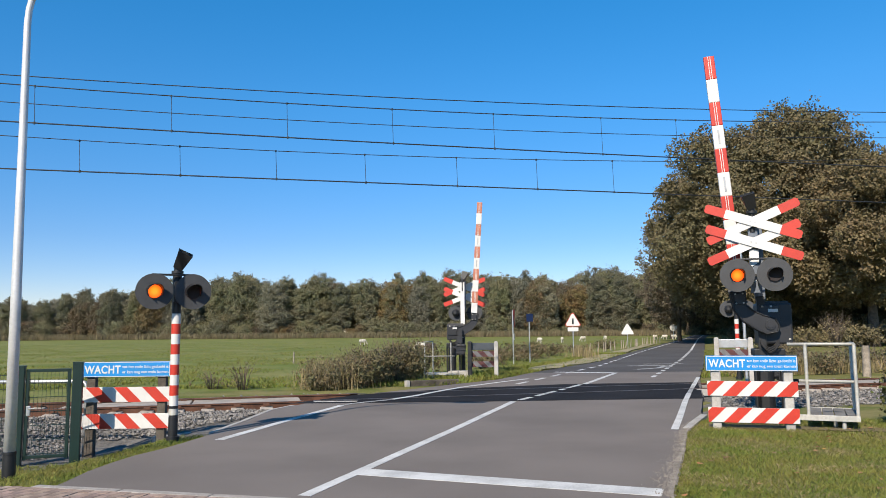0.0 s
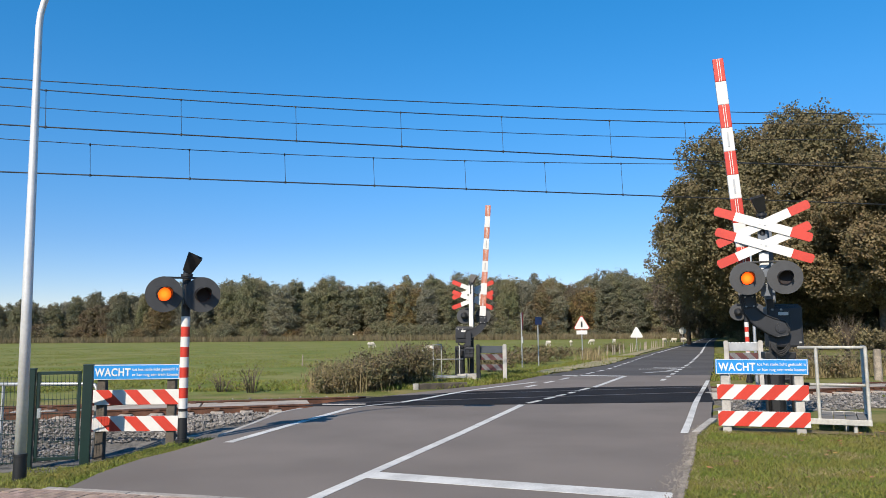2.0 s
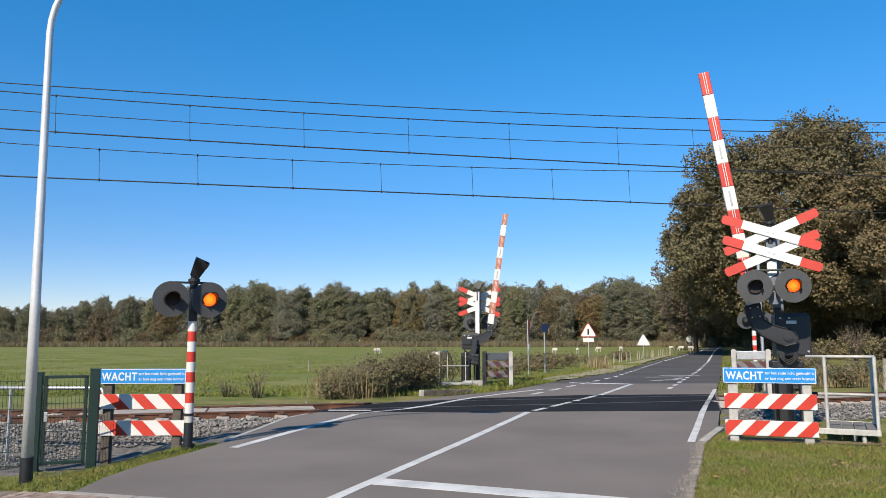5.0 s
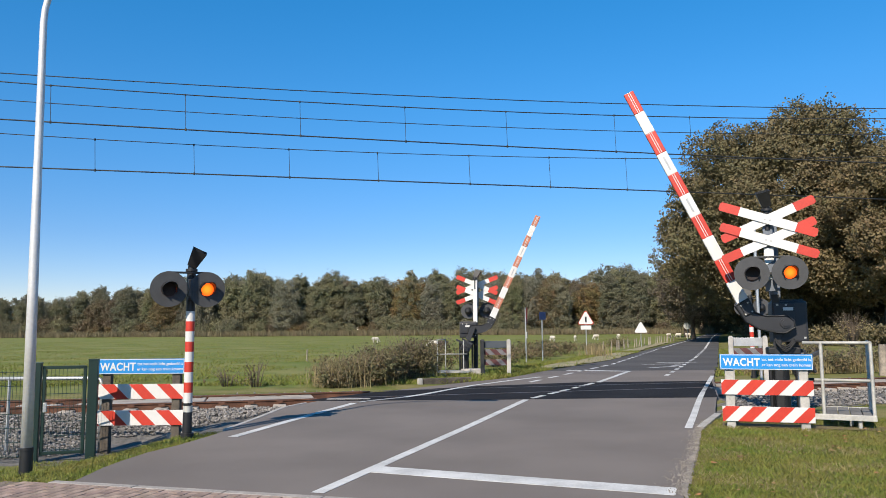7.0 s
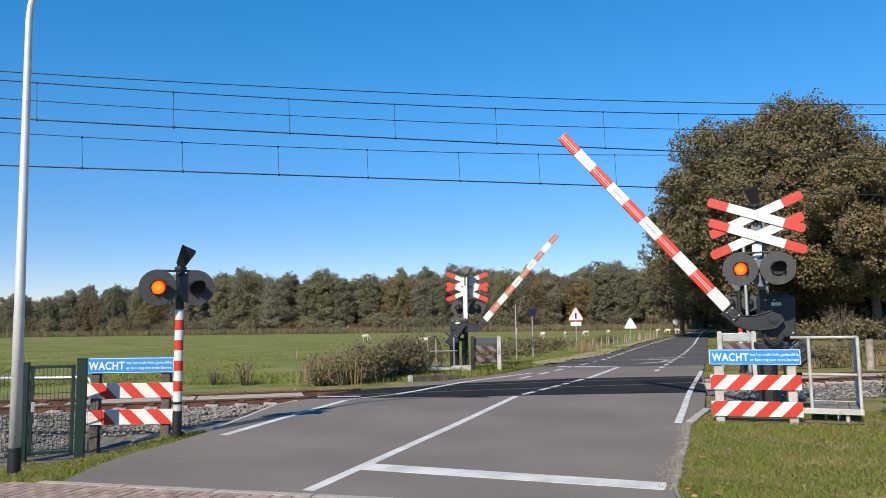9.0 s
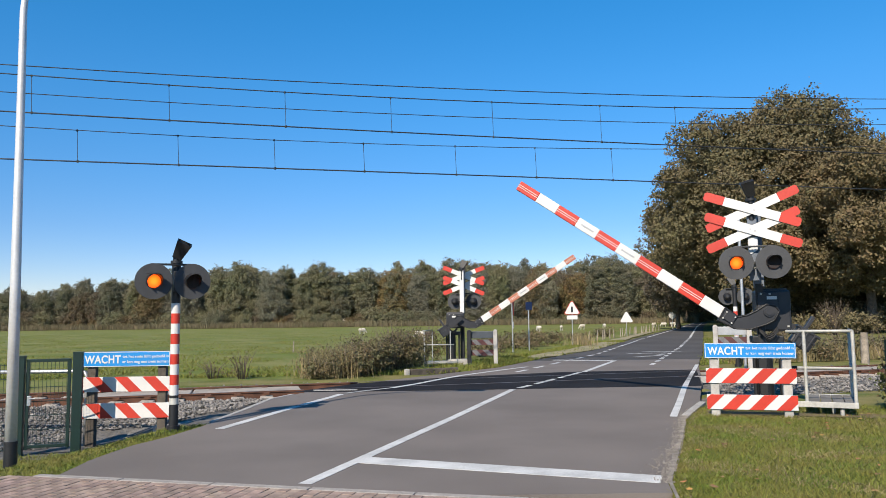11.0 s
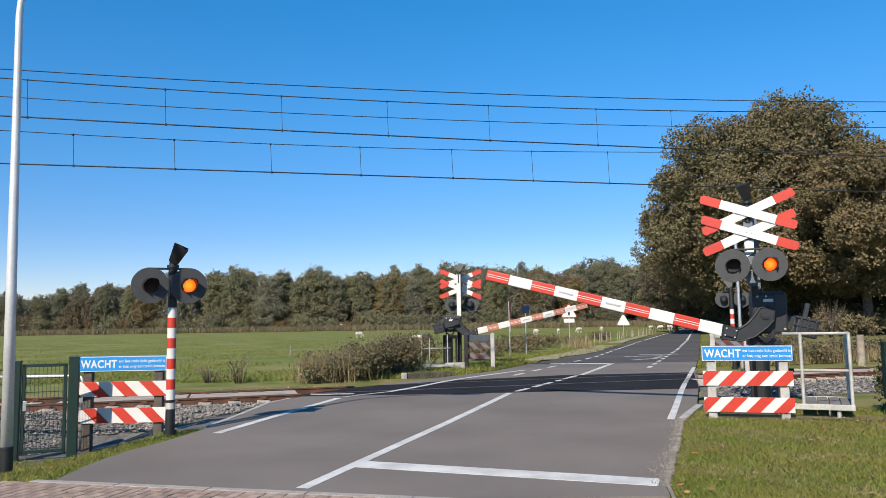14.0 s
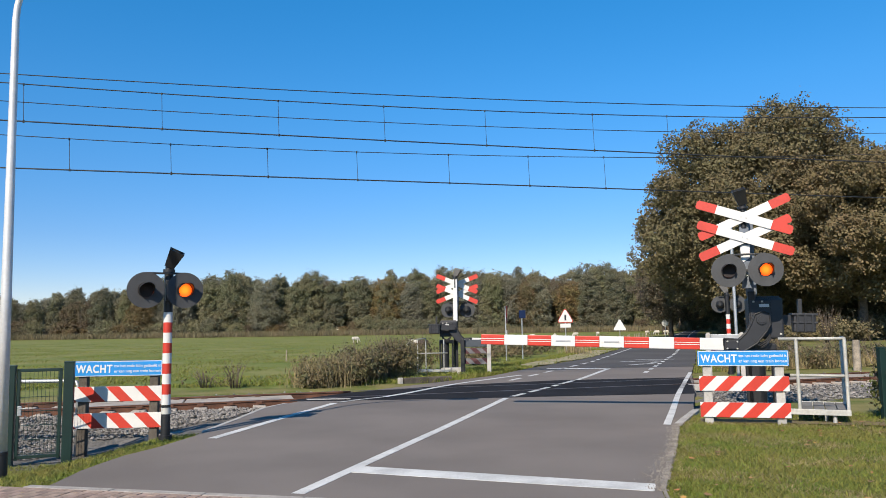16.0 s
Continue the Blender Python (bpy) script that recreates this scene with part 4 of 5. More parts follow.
def warning_fence(m, label, text=True, both=False, lean=1, W=1.29, heights=((0.09, 0.225), (0.49, 0.225)), wood=None, edge=False, period=0.385, phase=-0.17, sign_back=None):
    """Two red-white striped boards and a blue sign on two concrete posts; its front faces -y."""
    f = thing("warning_fence", label, "warning fence", m, "striped warning fences")
    k_ = W / 1.29
    px = W / 2 + 0.03 if edge else 0.52 * k_
    for x in (-px, px):
        bm = B()
        box(bm, (x, 0.07, 0.45 if edge else 0.24 if wood else 0.40), (0.13, 0.11, 1.36 if edge else 1.44 if wood else 1.12), bevel=0.015)
        box(bm, (x, 0.07, 1.14 if edge else 0.965), (0.09, 0.08, 0.03), bevel=0.01)
        dark = wood is not None or (edge and sign_back is None and x > 0)
        part("post", bm, wood or (BLACK if dark and not text else CONCRETE), f, "dark weathered post" if dark else "weathered concrete post")
    for z0, h in heights:
        bm = B()
        box(bm, (0, 0.0, z0 + h / 2), (W, 0.024, h), bevel=0.003)
        board = part("striped_board", bm, SHADED_WHITE if both else WHITE, f, "red and white striped board")
        n = 5
        for k in range(-1, n):
            x0 = -W / 2 + k * period + phase
            lo, hi = [(x0, z0), (x0 + 0.2, z0), (x0 + 0.2 + h, z0 + h), (x0 + h, z0 + h)], W / 2
            poly = lo
            for sgn, lim in ((1, hi), (-1, hi)):
                res = []
                for i in range(len(poly)):
                    a, b = poly[i], poly[(i + 1) % len(poly)]
                    ia, ib = sgn * a[0] <= lim, sgn * b[0] <= lim
                    if ia:
                        res.append(a)
                    if ia != ib:
                        u = (sgn * lim - a[0]) / (b[0] - a[0])
                        res.append((sgn * lim, a[1] + u * (b[1] - a[1])))
                poly = res
                if not poly:
                    break
            poly = [(lean * x, z) for x, z in poly]
            if len(poly) > 2:
                bm = B()
                prism(bm, poly, 0.003, Matrix.Translation((0, -0.0142, 0)))
                if both:
                    prism(bm, poly, 0.003, Matrix.Translation((0, 0.0142, 0)))
                part("red_stripe", bm, SHADED_RED if both else RED, board, "red stripe")
    bm = B()
    box(bm, (0, -0.004, 0.985), (W + 0.02, 0.03, 0.235), bevel=0.012)
    sign = part("sign_panel", bm, BLUE if text else (sign_back or SLATE), f, "blue sign panel with white lettering" if text else "grey aluminium sign back")
    if text:
        bm = B()
        for z in (0.878, 1.092):
            box(bm, (0, -0.0195, z), (W - 0.005, 0.003, 0.009))
        for x in (-W / 2 + 0.004, W / 2 - 0.004):
            box(bm, (x, -0.0195, 0.985), (0.009, 0.003, 0.205))
        part("border", bm, WHITE, sign, "thin white border")
        q = pose(0, -0.0205, 0, 90, 0, 0)
        for body, size, x, z, sp, tw in (("WACHT", 0.165, -0.61, 0.928, 1.10, 0.53), ("tot het rode licht gedoofd is", 0.062, -0.055, 1.005, 1.0, 0.68),
                                         ("er kan nog een trein komen", 0.062, -0.055, 0.925, 1.0, 0.68)):
            x, tw = x * k_, tw * k_
            ob, (a, b) = flat_text(body, size, Matrix(), WHITE, sign, spread=sp)
            k = tw / (b - a)
            ob.matrix_local = Matrix.Translation((x - a * k, -0.0205, z)) @ pose(0, 0, 0, 90, 0, 0) @ Matrix.Diagonal((k, 1.0, 1, 1))
    return f


def platform(m, label, w=0.86, d=1.3):
    """A small service platform with tubular rails; front edge at y=0."""
    s = thing("service_platform", label, "service platform", m, "service platforms")
    for k in range(4):
        bm = B()
        box(bm, (0.02 + (k + 0.5) * w / 4, d / 2, 0.13), (w / 4 - 0.012, d - 0.06, 0.035), bevel=0.006)
        part("deck_plank", bm, DECK, s, "grey deck plank")
    bm = B()
    box(bm, (w / 2 - 0.05, -0.02, 0.115), (w + 0.16, 0.035, 0.085), bevel=0.006)
    part("deck_edge", bm, GALV_OLD, s, "pale steel edge beam")
    bm = B()
    box(bm, (w / 2, d, 0.115), (w, 0.035, 0.075), bevel=0.006)
    part("deck_edge", bm, GALV_OLD, s, "pale steel edge beam")
    for x, y in ((0.47, 0.03), (0.36, 0.35), (0.1, d - 0.1), (w - 0.1, d - 0.1)):
        bm = B()
        tube(bm, (x, y, -0.3), (x, y, 0.1), 0.03, n=10)
        part("leg", bm, GALV_OLD, s)
    for x, y in ((0.0, 0.0), (w, 0.0), (w, d * 0.8)):
        bm = B()
        tube(bm, (x, y, 0.1), (x, y, 1.22), 0.026, n=12)
        part("rail_post", bm, GALV_OLD, s, "galvanised rail post")
    for z in (1.22, 0.66):
        bm = B()
        pipe(bm, [(-0.25 if z > 1 else -0.12, 0, z), (w - 0.05, 0, z), (w, 0.05, z), (w, d * 0.82, z)], 0.024, 10)
        part("handrail", bm, GALV_OLD, s, "galvanised tubular rail")
    bm = B()
    tube(bm, (-0.26, 0, 0.66), (-0.11, 0, 0.66), 0.029, n=12)
    part("grip", bm, RUBBER, s, "black rubber grip")
    return s


def far_platform(m):
    """The low platform by the far machine: three thin posts, one long rail and a short upper one."""
    s = thing("service_platform", "dull grey service platform with thin rails beyond the track", "service platform", m, "service platforms")
    for k in range(4):
        bm = B()
        box(bm, (0.03 + 0.24 * (k + 0.5), 0.45, 0.10), (0.228, 0.86, 0.03), bevel=0.005)
        part("deck_plank", bm, GALV_OLD, s, "grey deck plank")
    bm = B()
    box(bm, (0.49, 0.0, 0.10), (1.06, 0.03, 0.06), bevel=0.005)
    part("deck_edge", bm, GALV_OLD, s, "pale steel edge beam")
    for x, y, z0, z1 in ((0.0, 0.02, 0.1, 1.14), (0.26, 0.75, 0.1, 1.16), (0.86, 0.02, 0.1, 1.12), (0.26, 0.03, -0.2, 0.1), (0.8, 0.7, -0.2, 0.1)):
        bm = B()
        tube(bm, (x, y, z0), (x, y, z1), 0.019, n=10)
        part("rail_post" if z1 > 1 else "leg", bm, GALV_OLD, s)
    for pts in ([(-0.06, 0, 0.68), (0.98, 0, 0.68)], [(-0.06, 0.0, 1.14), (0.0, 0.02, 1.14), (0.26, 0.75, 1.15)]):
        bm = B()
        pipe(bm, pts, 0.018, 8)
        part("handrail", bm, GALV_OLD, s, "thin grey rail")
    return s


# ---- roadside things ----
def lamp_post(m):
    s = thing("street_lamp", "tall grey aluminium street lamp post with a curved top", "street lamp", m)
    bm = B()
    pts = [(0, 0, z) for z in (0.15, 2.0, 3.6, 5.2)]
    rs = [0.064, 0.056, 0.047, 0.04]
    for k in range(1, 9):
        a = radians(90 * k / 8 * 0.9)
        pts.append((0.9 * (1 - math.cos(a)), 0, 5.2 + 0.95 * math.sin(a)))
        rs.append(0.038)
    pts.append((1.6, 0, 6.25))
    rs.append(0.034)
    pipe(bm, pts, rs, 16)
    part("pole", bm, POLE, s, "brushed aluminium pole")
    bm = B()
    tube(bm, (0, 0, -0.45), (0, 0, 0.20), 0.074, 0.068, 18)
    tube(bm, (0, 0, 0.17), (0, 0, 0.20), 0.074, 0.074, 18)
    part("base_sleeve", bm, BLACK, s, "black base sleeve")
    bm = B()
    box(bm, (1.85, 0, 6.27), (0.6, 0.2, 0.09), bevel=0.03)
    part("lamp_head", bm, BACK, s, "grey lamp head")
    return s


def mesh_panel(parent, w, z0, z1, sx=0.05, sz=0.2):
    """Welded wire panel along +x."""
    bm = B()
    n = int(w / sx)
    for k in range(1, n):
        box(bm, (k * w / n, 0, (z0 + z1) / 2), (0.0045, 0.0045, z1 - z0))
    tagged(part("upright_wires", bm, GREEN, parent, "dark green wire mesh"), kind="stuff")
    k = z0 + 0.02
    while k <= z1:
        bm = B()
        for dy in (-0.006, 0.006):
            box(bm, (w / 2, dy, k), (w, 0.007, 0.008))
        part("cross_wire", bm, GREEN, parent)
        k += sz


def gate(m, w, label, hinge=True, h=1.1):
    s = thing("mesh_gate", label, "gate", m)
    bm = B()
    for x in (0.02, w - 0.02):
        box(bm, (x, 0, h / 2 + 0.03), (0.045, 0.045, h - 0.06), bevel=0.005)
    for z in (0.1, h - 0.02):
        box(bm, (w / 2, 0, z), (w, 0.045, 0.045), bevel=0.005)
    part("gate_frame", bm, GREEN, s, "dark green gate frame")
    mesh_panel(s, w, 0.12, h - 0.04)
    bm = B()
    box(bm, (0.05, -0.03, 0.75), (0.05, 0.05, 0.14), bevel=0.008)
    tube(bm, (0.05, -0.05, 0.78), (0.13, -0.05, 0.78), 0.01, n=8)
    part("lock", bm, GALV, s, "steel lock and handle")
    return s


def fence_post(m, h=1.15, r=0.05, label="dark green square steel fence post"):
    bm = B()
    box(bm, (0, 0, h / 2 - 0.1), (2 * r, 2 * r, h + 0.2), bevel=0.008)
    box(bm, (0, 0, h + 0.005), (2 * r + 0.008, 2 * r + 0.008, 0.02), bevel=0.004)
    ob = part("fence_post", bm, GREEN)
    ob.matrix_world = m
    return tagged(ob, label, "fence post", "green fence posts")


def fence_panel(m, w, h=1.05):
    s = thing("mesh_fence", "dark green welded wire mesh fence panel", "fence", m, "green fence panels")
    mesh_panel(s, w, 0.06, h)
    return s


def road_sign(m, h, kind, label, size=0.9):
    s = thing("road_sign", label, "road sign", m, "roadside signs")
    bm = B()
    tube(bm, (0, 0, -0.1), (0, 0, h), 0.03, n=10)
    part("pole", bm, GALV, s, "galvanised pole")
    bm = B()
    if kind == "triangle":
        r = size / 1.732
        o = [(r * math.sin(radians(120 * k + d)), r * math.cos(radians(120 * k + d))) for k in range(3) for d in (-6, 6)]
        prism(bm, o, 0.02, Matrix.Translation((0, -0.05, h - r * 0.9)))
        pl = part("panel", bm, RED, s, "red-edged triangular panel")
        bm = B()
        prism(bm, [(x * 0.9, z * 0.9) for x, z in o], 0.004, Matrix.Translation((0, -0.063, h - r * 0.9)))
        part("panel_face", bm, WHITE, pl, "white face")
        bm = B()
        box(bm, (0, -0.068, h - r * 0.86), (size * 0.12, 0.006, size * 0.34), bevel=0.002)
        box(bm, (0, -0.068, h - r * 1.18), (size * 0.12, 0.006, size * 0.07), bevel=0.002)
        part("symbol", bm, BLACK, pl, "black symbol bar")
        bm = B()
        box(bm, (0, -0.05, h - r * 1.85), (size * 0.72, 0.02, 0.22), bevel=0.005)
        part("plate", bm, WHITE, s, "white plate below the triangle")
    elif kind == "back":
        r = size / 1.732
        o = [(r * math.sin(radians(120 * k + d)), r * math.cos(radians(120 * k + d))) for k in range(3) for d in (-6, 6)]
        prism(bm, o, 0.02, Matrix.Translation((0, -0.05, h - r * 0.9)))
        part("panel", bm, WHITE, s, "pale triangular panel")
    elif kind == "round":
        disc(bm, size / 2, -0.06, -0.04, 28)
        bmesh.ops.translate(bm, vec=(0, 0, h - size / 2), verts=bm.verts[:])
        part("panel", bm, GALV_OLD, s, "round grey sign back")
    elif kind == "blue":
        box(bm, (0, -0.05, h - 0.2), (size, 0.03, 0.38), bevel=0.01)
        part("panel", bm, NAVY, s, "dark blue sign panel")
    elif kind == "edge":
        prism(bm, [(-0.45, 0), (0.45, 0), (0, -0.78)], 0.02, Matrix.Translation((0, -0.05, h)))
        part("panel", bm, NAVY, s, "dark sign panel seen from its side")
        bm = B()
        prism(bm, [(-0.46, 0.01), (0.46, 0.01), (0, -0.8)], 0.006, Matrix.Translation((0, -0.065, h)))
        part("panel_face", bm, RED, s, "red sign face")
        bm = B()
        box(bm, (0, -0.05, h - 1.25), (0.4, 0.02, 0.3), bevel=0.005)
        part("plate", bm, WHITE, s)
    return s


def wood_post(m, h, r, label="weathered wooden field post", group="field posts"):
    bm = B()
    tube(bm, (0, 0, -0.1), (0.02, 0.01, h), r, r * 0.85, 8)
    ob = part("field_post", bm, WOODPOST)
    ob.matrix_world = m
    return tagged(ob, label, "fence post", group)


def sheep(m, label, k=1.0, material=None):
    """A grazing sheep, head down along +x."""
    s = thing("sheep", label, "sheep", m, "grazing sheep")
    f = material or FLEECE
    bm = B()
    for c, r in (((0, 0, 0.62), (0.42, 0.24, 0.25)), ((0.25, 0, 0.64), (0.26, 0.21, 0.22)), ((-0.28, 0, 0.63), (0.26, 0.22, 0.23))):
        bmesh.ops.create_icosphere(bm, subdivisions=2, radius=1, matrix=Matrix.Translation(c) @ Matrix.Diagonal((*r, 1)))
    part("body", bm, f, s, smooth=True)
    bm = B()
    tube(bm, (0.38, 0, 0.66), (0.58, 0, 0.36), 0.12, 0.085, 10)
    tube(bm, (0.56, 0, 0.40), (0.68, 0, 0.16), 0.085, 0.05, 10)
    for sy in (-1, 1):
        tube(bm, (0.55, sy * 0.06, 0.42), (0.50, sy * 0.16, 0.42), 0.03, 0.015, 6)
    part("head", bm, f, s, "lowered head")
    for x in (-0.3, 0.27):
        for y in (-0.12, 0.12):
            bm = B()
            tube(bm, (x, y, -0.02), (x, y, 0.48), 0.03, 0.055, 8)
            part("leg", bm, f, s)
    return s


# ---- trees and plants ----
def leaf_cloud(name, blobs, n, size, material, rng, clump=7, hollow=0.55, flat=0.75):
    """A crown of many small leaf faces gathered in clumps over uneven lobes. blobs: centre, radii, weight."""
    w = np.array([b[2] for b in blobs], float)
    w /= w.sum()
    nc = max(1, n // clump)
    pick = rng.choice(len(blobs), nc, p=w)
    C = np.array([b[0] for b in blobs])[pick]
    Rr = np.array([b[1] for b in blobs])[pick]
    d = rng.normal(size=(nc, 3))
    d /= np.linalg.norm(d, axis=1)[:, None]
    rad = hollow + (1.06 - hollow) * rng.random(nc) ** 0.6
    P = C + d * Rr * rad[:, None]
    P = np.repeat(P, clump, axis=0) + rng.normal(size=(nc * clump, 3)) * size * 1.5 * np.array((1, 1, flat))
    m = len(P)
    nrm = np.repeat(d, clump, axis=0) * 0.6 + rng.normal(size=(m, 3)) * 0.75 + np.array((0, 0, 0.35))
    nrm /= np.linalg.norm(nrm, axis=1)[:, None]
    u = np.cross(nrm, rng.normal(size=(m, 3)))
    u /= np.linalg.norm(u, axis=1)[:, None]
    v = np.cross(nrm, u)
    s = size * rng.uniform(0.6, 1.3, (m, 1))
    u, v = u * s, v * s * 0.7
    V = np.stack([P - u, P + v * 0.9 - u * 0.1, P + u, P - v + u * 0.1], 1).reshape(-1, 3)
    me = bpy.data.meshes.new(name)
    me.vertices.add(len(V))
    me.vertices.foreach_set("co", V.ravel())
    me.loops.add(4 * m)
    me.loops.foreach_set("vertex_index", np.arange(4 * m))
    me.polygons.add(m)
    me.polygons.foreach_set("loop_start", np.arange(m) * 4)
    me.update(calc_edges=True)
    me.materials.append(material)
    return me


def trunk_mesh(h, r, rng, limbs=9, spread=4.0, start=0.25, forks=2):
    bm = B()
    pts = [(rng.normal() * 0.12 * k, rng.normal() * 0.12 * k, h * k / 5) for k in range(6)]
    pts[0] = (0, 0, -0.2)
    pipe(bm, pts, [r * 1.35, r, r * 0.85, r * 0.65, r * 0.42, r * 0.15], 10)
    for i in range(limbs):
        z = h * (start + (0.9 - start) * i / limbs)
        a = i * 2.4 + rng.uniform(-0.4, 0.4)
        L = spread * rng.uniform(0.7, 1.1) * (1.15 - 0.6 * i / limbs)
        p0 = Vector((0, 0, z))
        p1 = p0 + Vector((math.cos(a) * L * 0.45, math.sin(a) * L * 0.45, L * 0.25))
        p2 = p0 + Vector((math.cos(a) * L, math.sin(a) * L, L * rng.uniform(0.35, 0.75)))
        rr = r * 0.42 * (1 - 0.6 * i / limbs)
        pipe(bm, [p0, p1, p2], [rr, rr * 0.65, rr * 0.2], 7)
        for j in range(forks):
            b = a + rng.uniform(-0.9, 0.9)
            q = p1 + Vector((math.cos(b) * L * 0.5, math.sin(b) * L * 0.5, L * rng.uniform(0.1, 0.6)))
            pipe(bm, [p1, (p1 + q) / 2 + Vector((0, 0, 0.1)), q], [rr * 0.5, rr * 0.33, rr * 0.1], 5)
    me = bpy.data.meshes.new("trunk")
    bm.to_mesh(me)
    bm.free()
    me.materials.append(BARK)
    return me


def lobes(h, r, base, rng, n, squash=0.8, lobe=0.42, shell=(0.35, 0.37)):
    """Lobes filling a rounded crown from height base to h."""
    out = []
    cz, rz = (h + base) / 2, (h - base) / 2
    for k in range(n):
        d = rng.normal(size=3)
        d /= np.linalg.norm(d)
        q = shell[0] + shell[1] * rng.random() if k > 3 else 0.15
        lr = lobe * rng.uniform(0.7, 1.15)
        out.append((np.array((d[0] * r * q * 1.25, d[1] * r * q * 1.25, cz + d[2] * rz * q * 1.15)), np.array((r * lr, r * lr, rz * lr * squash)), lr ** 2))
    return out


def shell_lobes(h, r, base, rng, n, lobe, broad=0.7, taper=0.0):
    """Lobes set evenly over a full, rounded crown, with larger ones inside."""
    out = []
    cz, rz = (h + base) / 2, (h - base) / 2
    for k in range(n):
        u = 1 - 2 * (k + 0.5) / n
        a = k * 2.39996 + rng.uniform(-0.35, 0.35)
        c = (1 - u * u) ** (0.5 * broad) * (1 - taper * u)
        q = rng.uniform(0.60, 0.95)
        lr = lobe * rng.uniform(0.65, 1.35)
        out.append((np.array((c * math.cos(a) * r * q, c * math.sin(a) * r * q, cz + u * rz * q)), np.array((r * lr, r * lr, r * lr * 0.8)), lr ** 2))
    for k in range(7):
        a = k * 0.9
        out.append((np.array((0.3 * r * math.cos(a), 0.3 * r * math.sin(a), cz + (k - 3) * rz * 0.2)), np.array((r * 0.45, r * 0.45, rz * 0.4)), lobe ** 2 * 2.5))
    return out


def tree(name, m, trunk, crown, label, group, category="tree"):
    t = thing(name, label, category, m, group)
    a, b = new("trunk", trunk), new("crown", crown)
    a.parent = b.parent = t
    b["label"] = "dense crown of small leaves"
    return t


def grass_patch(name, points, h, material, rng, label, width=0.008, lean=0.5, category="grass"):
    """Loose blades, one joined mesh."""
    n = len(points)
    P = np.array(points)
    a = rng.uniform(0, 6.283, n)
    hh = h * rng.uniform(0.5, 1.3, n)
    w = width * rng.uniform(0.7, 1.4, n)
    u = np.stack([np.cos(a) * w, np.sin(a) * w, np.zeros(n)], 1)
    ln = rng.normal(size=(n, 2)) * lean * hh[:, None]
    mid = P + np.stack([ln[:, 0] * 0.35, ln[:, 1] * 0.35, hh * 0.6], 1)
    tip = P + np.stack([ln[:, 0], ln[:, 1], hh], 1)
    V = np.stack([P - u, P + u, mid + u * 0.7, mid - u * 0.7, tip], 1).reshape(-1, 3)
    me = bpy.data.meshes.new(name)
    F = []
    for k in range(n):
        o = 5 * k
        F.append((o, o + 1, o + 2, o + 3))
        F.append((o + 3, o + 2, o + 4))
    me.from_pydata(V.tolist(), [], F)
    me.materials.append(material)
    return tagged(new(name, me), label, category, kind="stuff")


def bush(name, m, r, h, n, size, material, rng, label, group="shrubs", twigs=14, category="bush"):
    t = thing(name, label, category, m, group)
    bl = []
    for k in range(7):
        a = rng.uniform(0, 6.28)
        q = r * rng.uniform(0.1, 0.65)
        lr = rng.uniform(0.35, 0.6)
        bl.append((np.array((math.cos(a) * q, math.sin(a) * q, h * rng.uniform(0.3, 0.6))), np.array((r * lr, r * lr, h * 0.42)), 1))
    c = new("foliage", leaf_cloud("foliage", bl, n, size, material, rng, 6, 0.3))
    c.parent = t
    bm = B()
    for k in range(twigs):
        a = rng.uniform(0, 6.28)
        q = r * rng.uniform(0.2, 0.95)
        pipe(bm, [(0.1 * math.cos(a), 0.1 * math.sin(a), -0.1), (q * 0.5 * math.cos(a), q * 0.5 * math.sin(a), h * 0.55), (q * math.cos(a), q * math.sin(a), h * rng.uniform(0.8, 1.2))], [0.014, 0.009, 0.003], 5)
    tagged(part("twig_tangle", bm, BARK, t, "thin bare twigs"), kind="stuff")
    return t


# ---- the place, built ----
OLDWOOD = mat("dark_old_timber", (0.105, 0.088, 0.07), 0.9, var=0.5, scale=5, fine=50, bump=0.6)
REED = mat("dry_reed", (0.22, 0.18, 0.105), 0.85, tint=(0.15, 0.135, 0.075), scale=0.4, fine=6, bump=0, island=0.35, translucent=0.25)
SLATE = mat("slate_sign_back", (0.05, 0.06, 0.072), 0.5, var=0.2, scale=4, bump=0.05)
make_ground()
make_road()
make_track()
make_paving()
make_stones()
make_wires()

left_signal = post_signal(pose(-3.91, 10.93, 0, 0, 0, 25), "left", "black twin-lamp crossing signal on a red and white banded mast")
far_signal = post_signal(pose(9.0, 23.0, 0, 0, 0, 163), "left", "black twin-lamp crossing signal seen from behind, beyond the track", lit=False)
near_barrier = barrier_post(pose(5.2, 12.4, 0, 0, 0, -19), "barrier mast with red and white crossed boards and two lamps", True, False, 1)
far_barrier = barrier_post(pose(0.72, 26.1, 0, 0, 0, 168), "barrier mast with crossed boards seen from behind across the track", False, True, -1)
PIV_N, PIV_F = (5.55, 12.75, 1.56), (0.56, 25.2, 1.50)
machine(pose(*PIV_N, 0, 0, -12.5), "black barrier machine on a steel pedestal beside the mast")
machine(pose(PIV_F[0] - 0.22, PIV_F[1] + 0.06, PIV_F[2], 0, 0, 0), "black barrier machine on a pedestal beyond the track", 0.60, 0.52, 0.07, -0.04)
near_boom = boom("barrier_boom", pose(*PIV_N, 0, 0, 167.5), 4.83, -1, "red and white banded barrier boom over the near lane")
far_boom = boom("barrier_boom", pose(*PIV_F, 0, 0, -2), 4.4, -0.45, "pale red and white barrier boom over the far lane", red=PALE_RED, back=0.62)

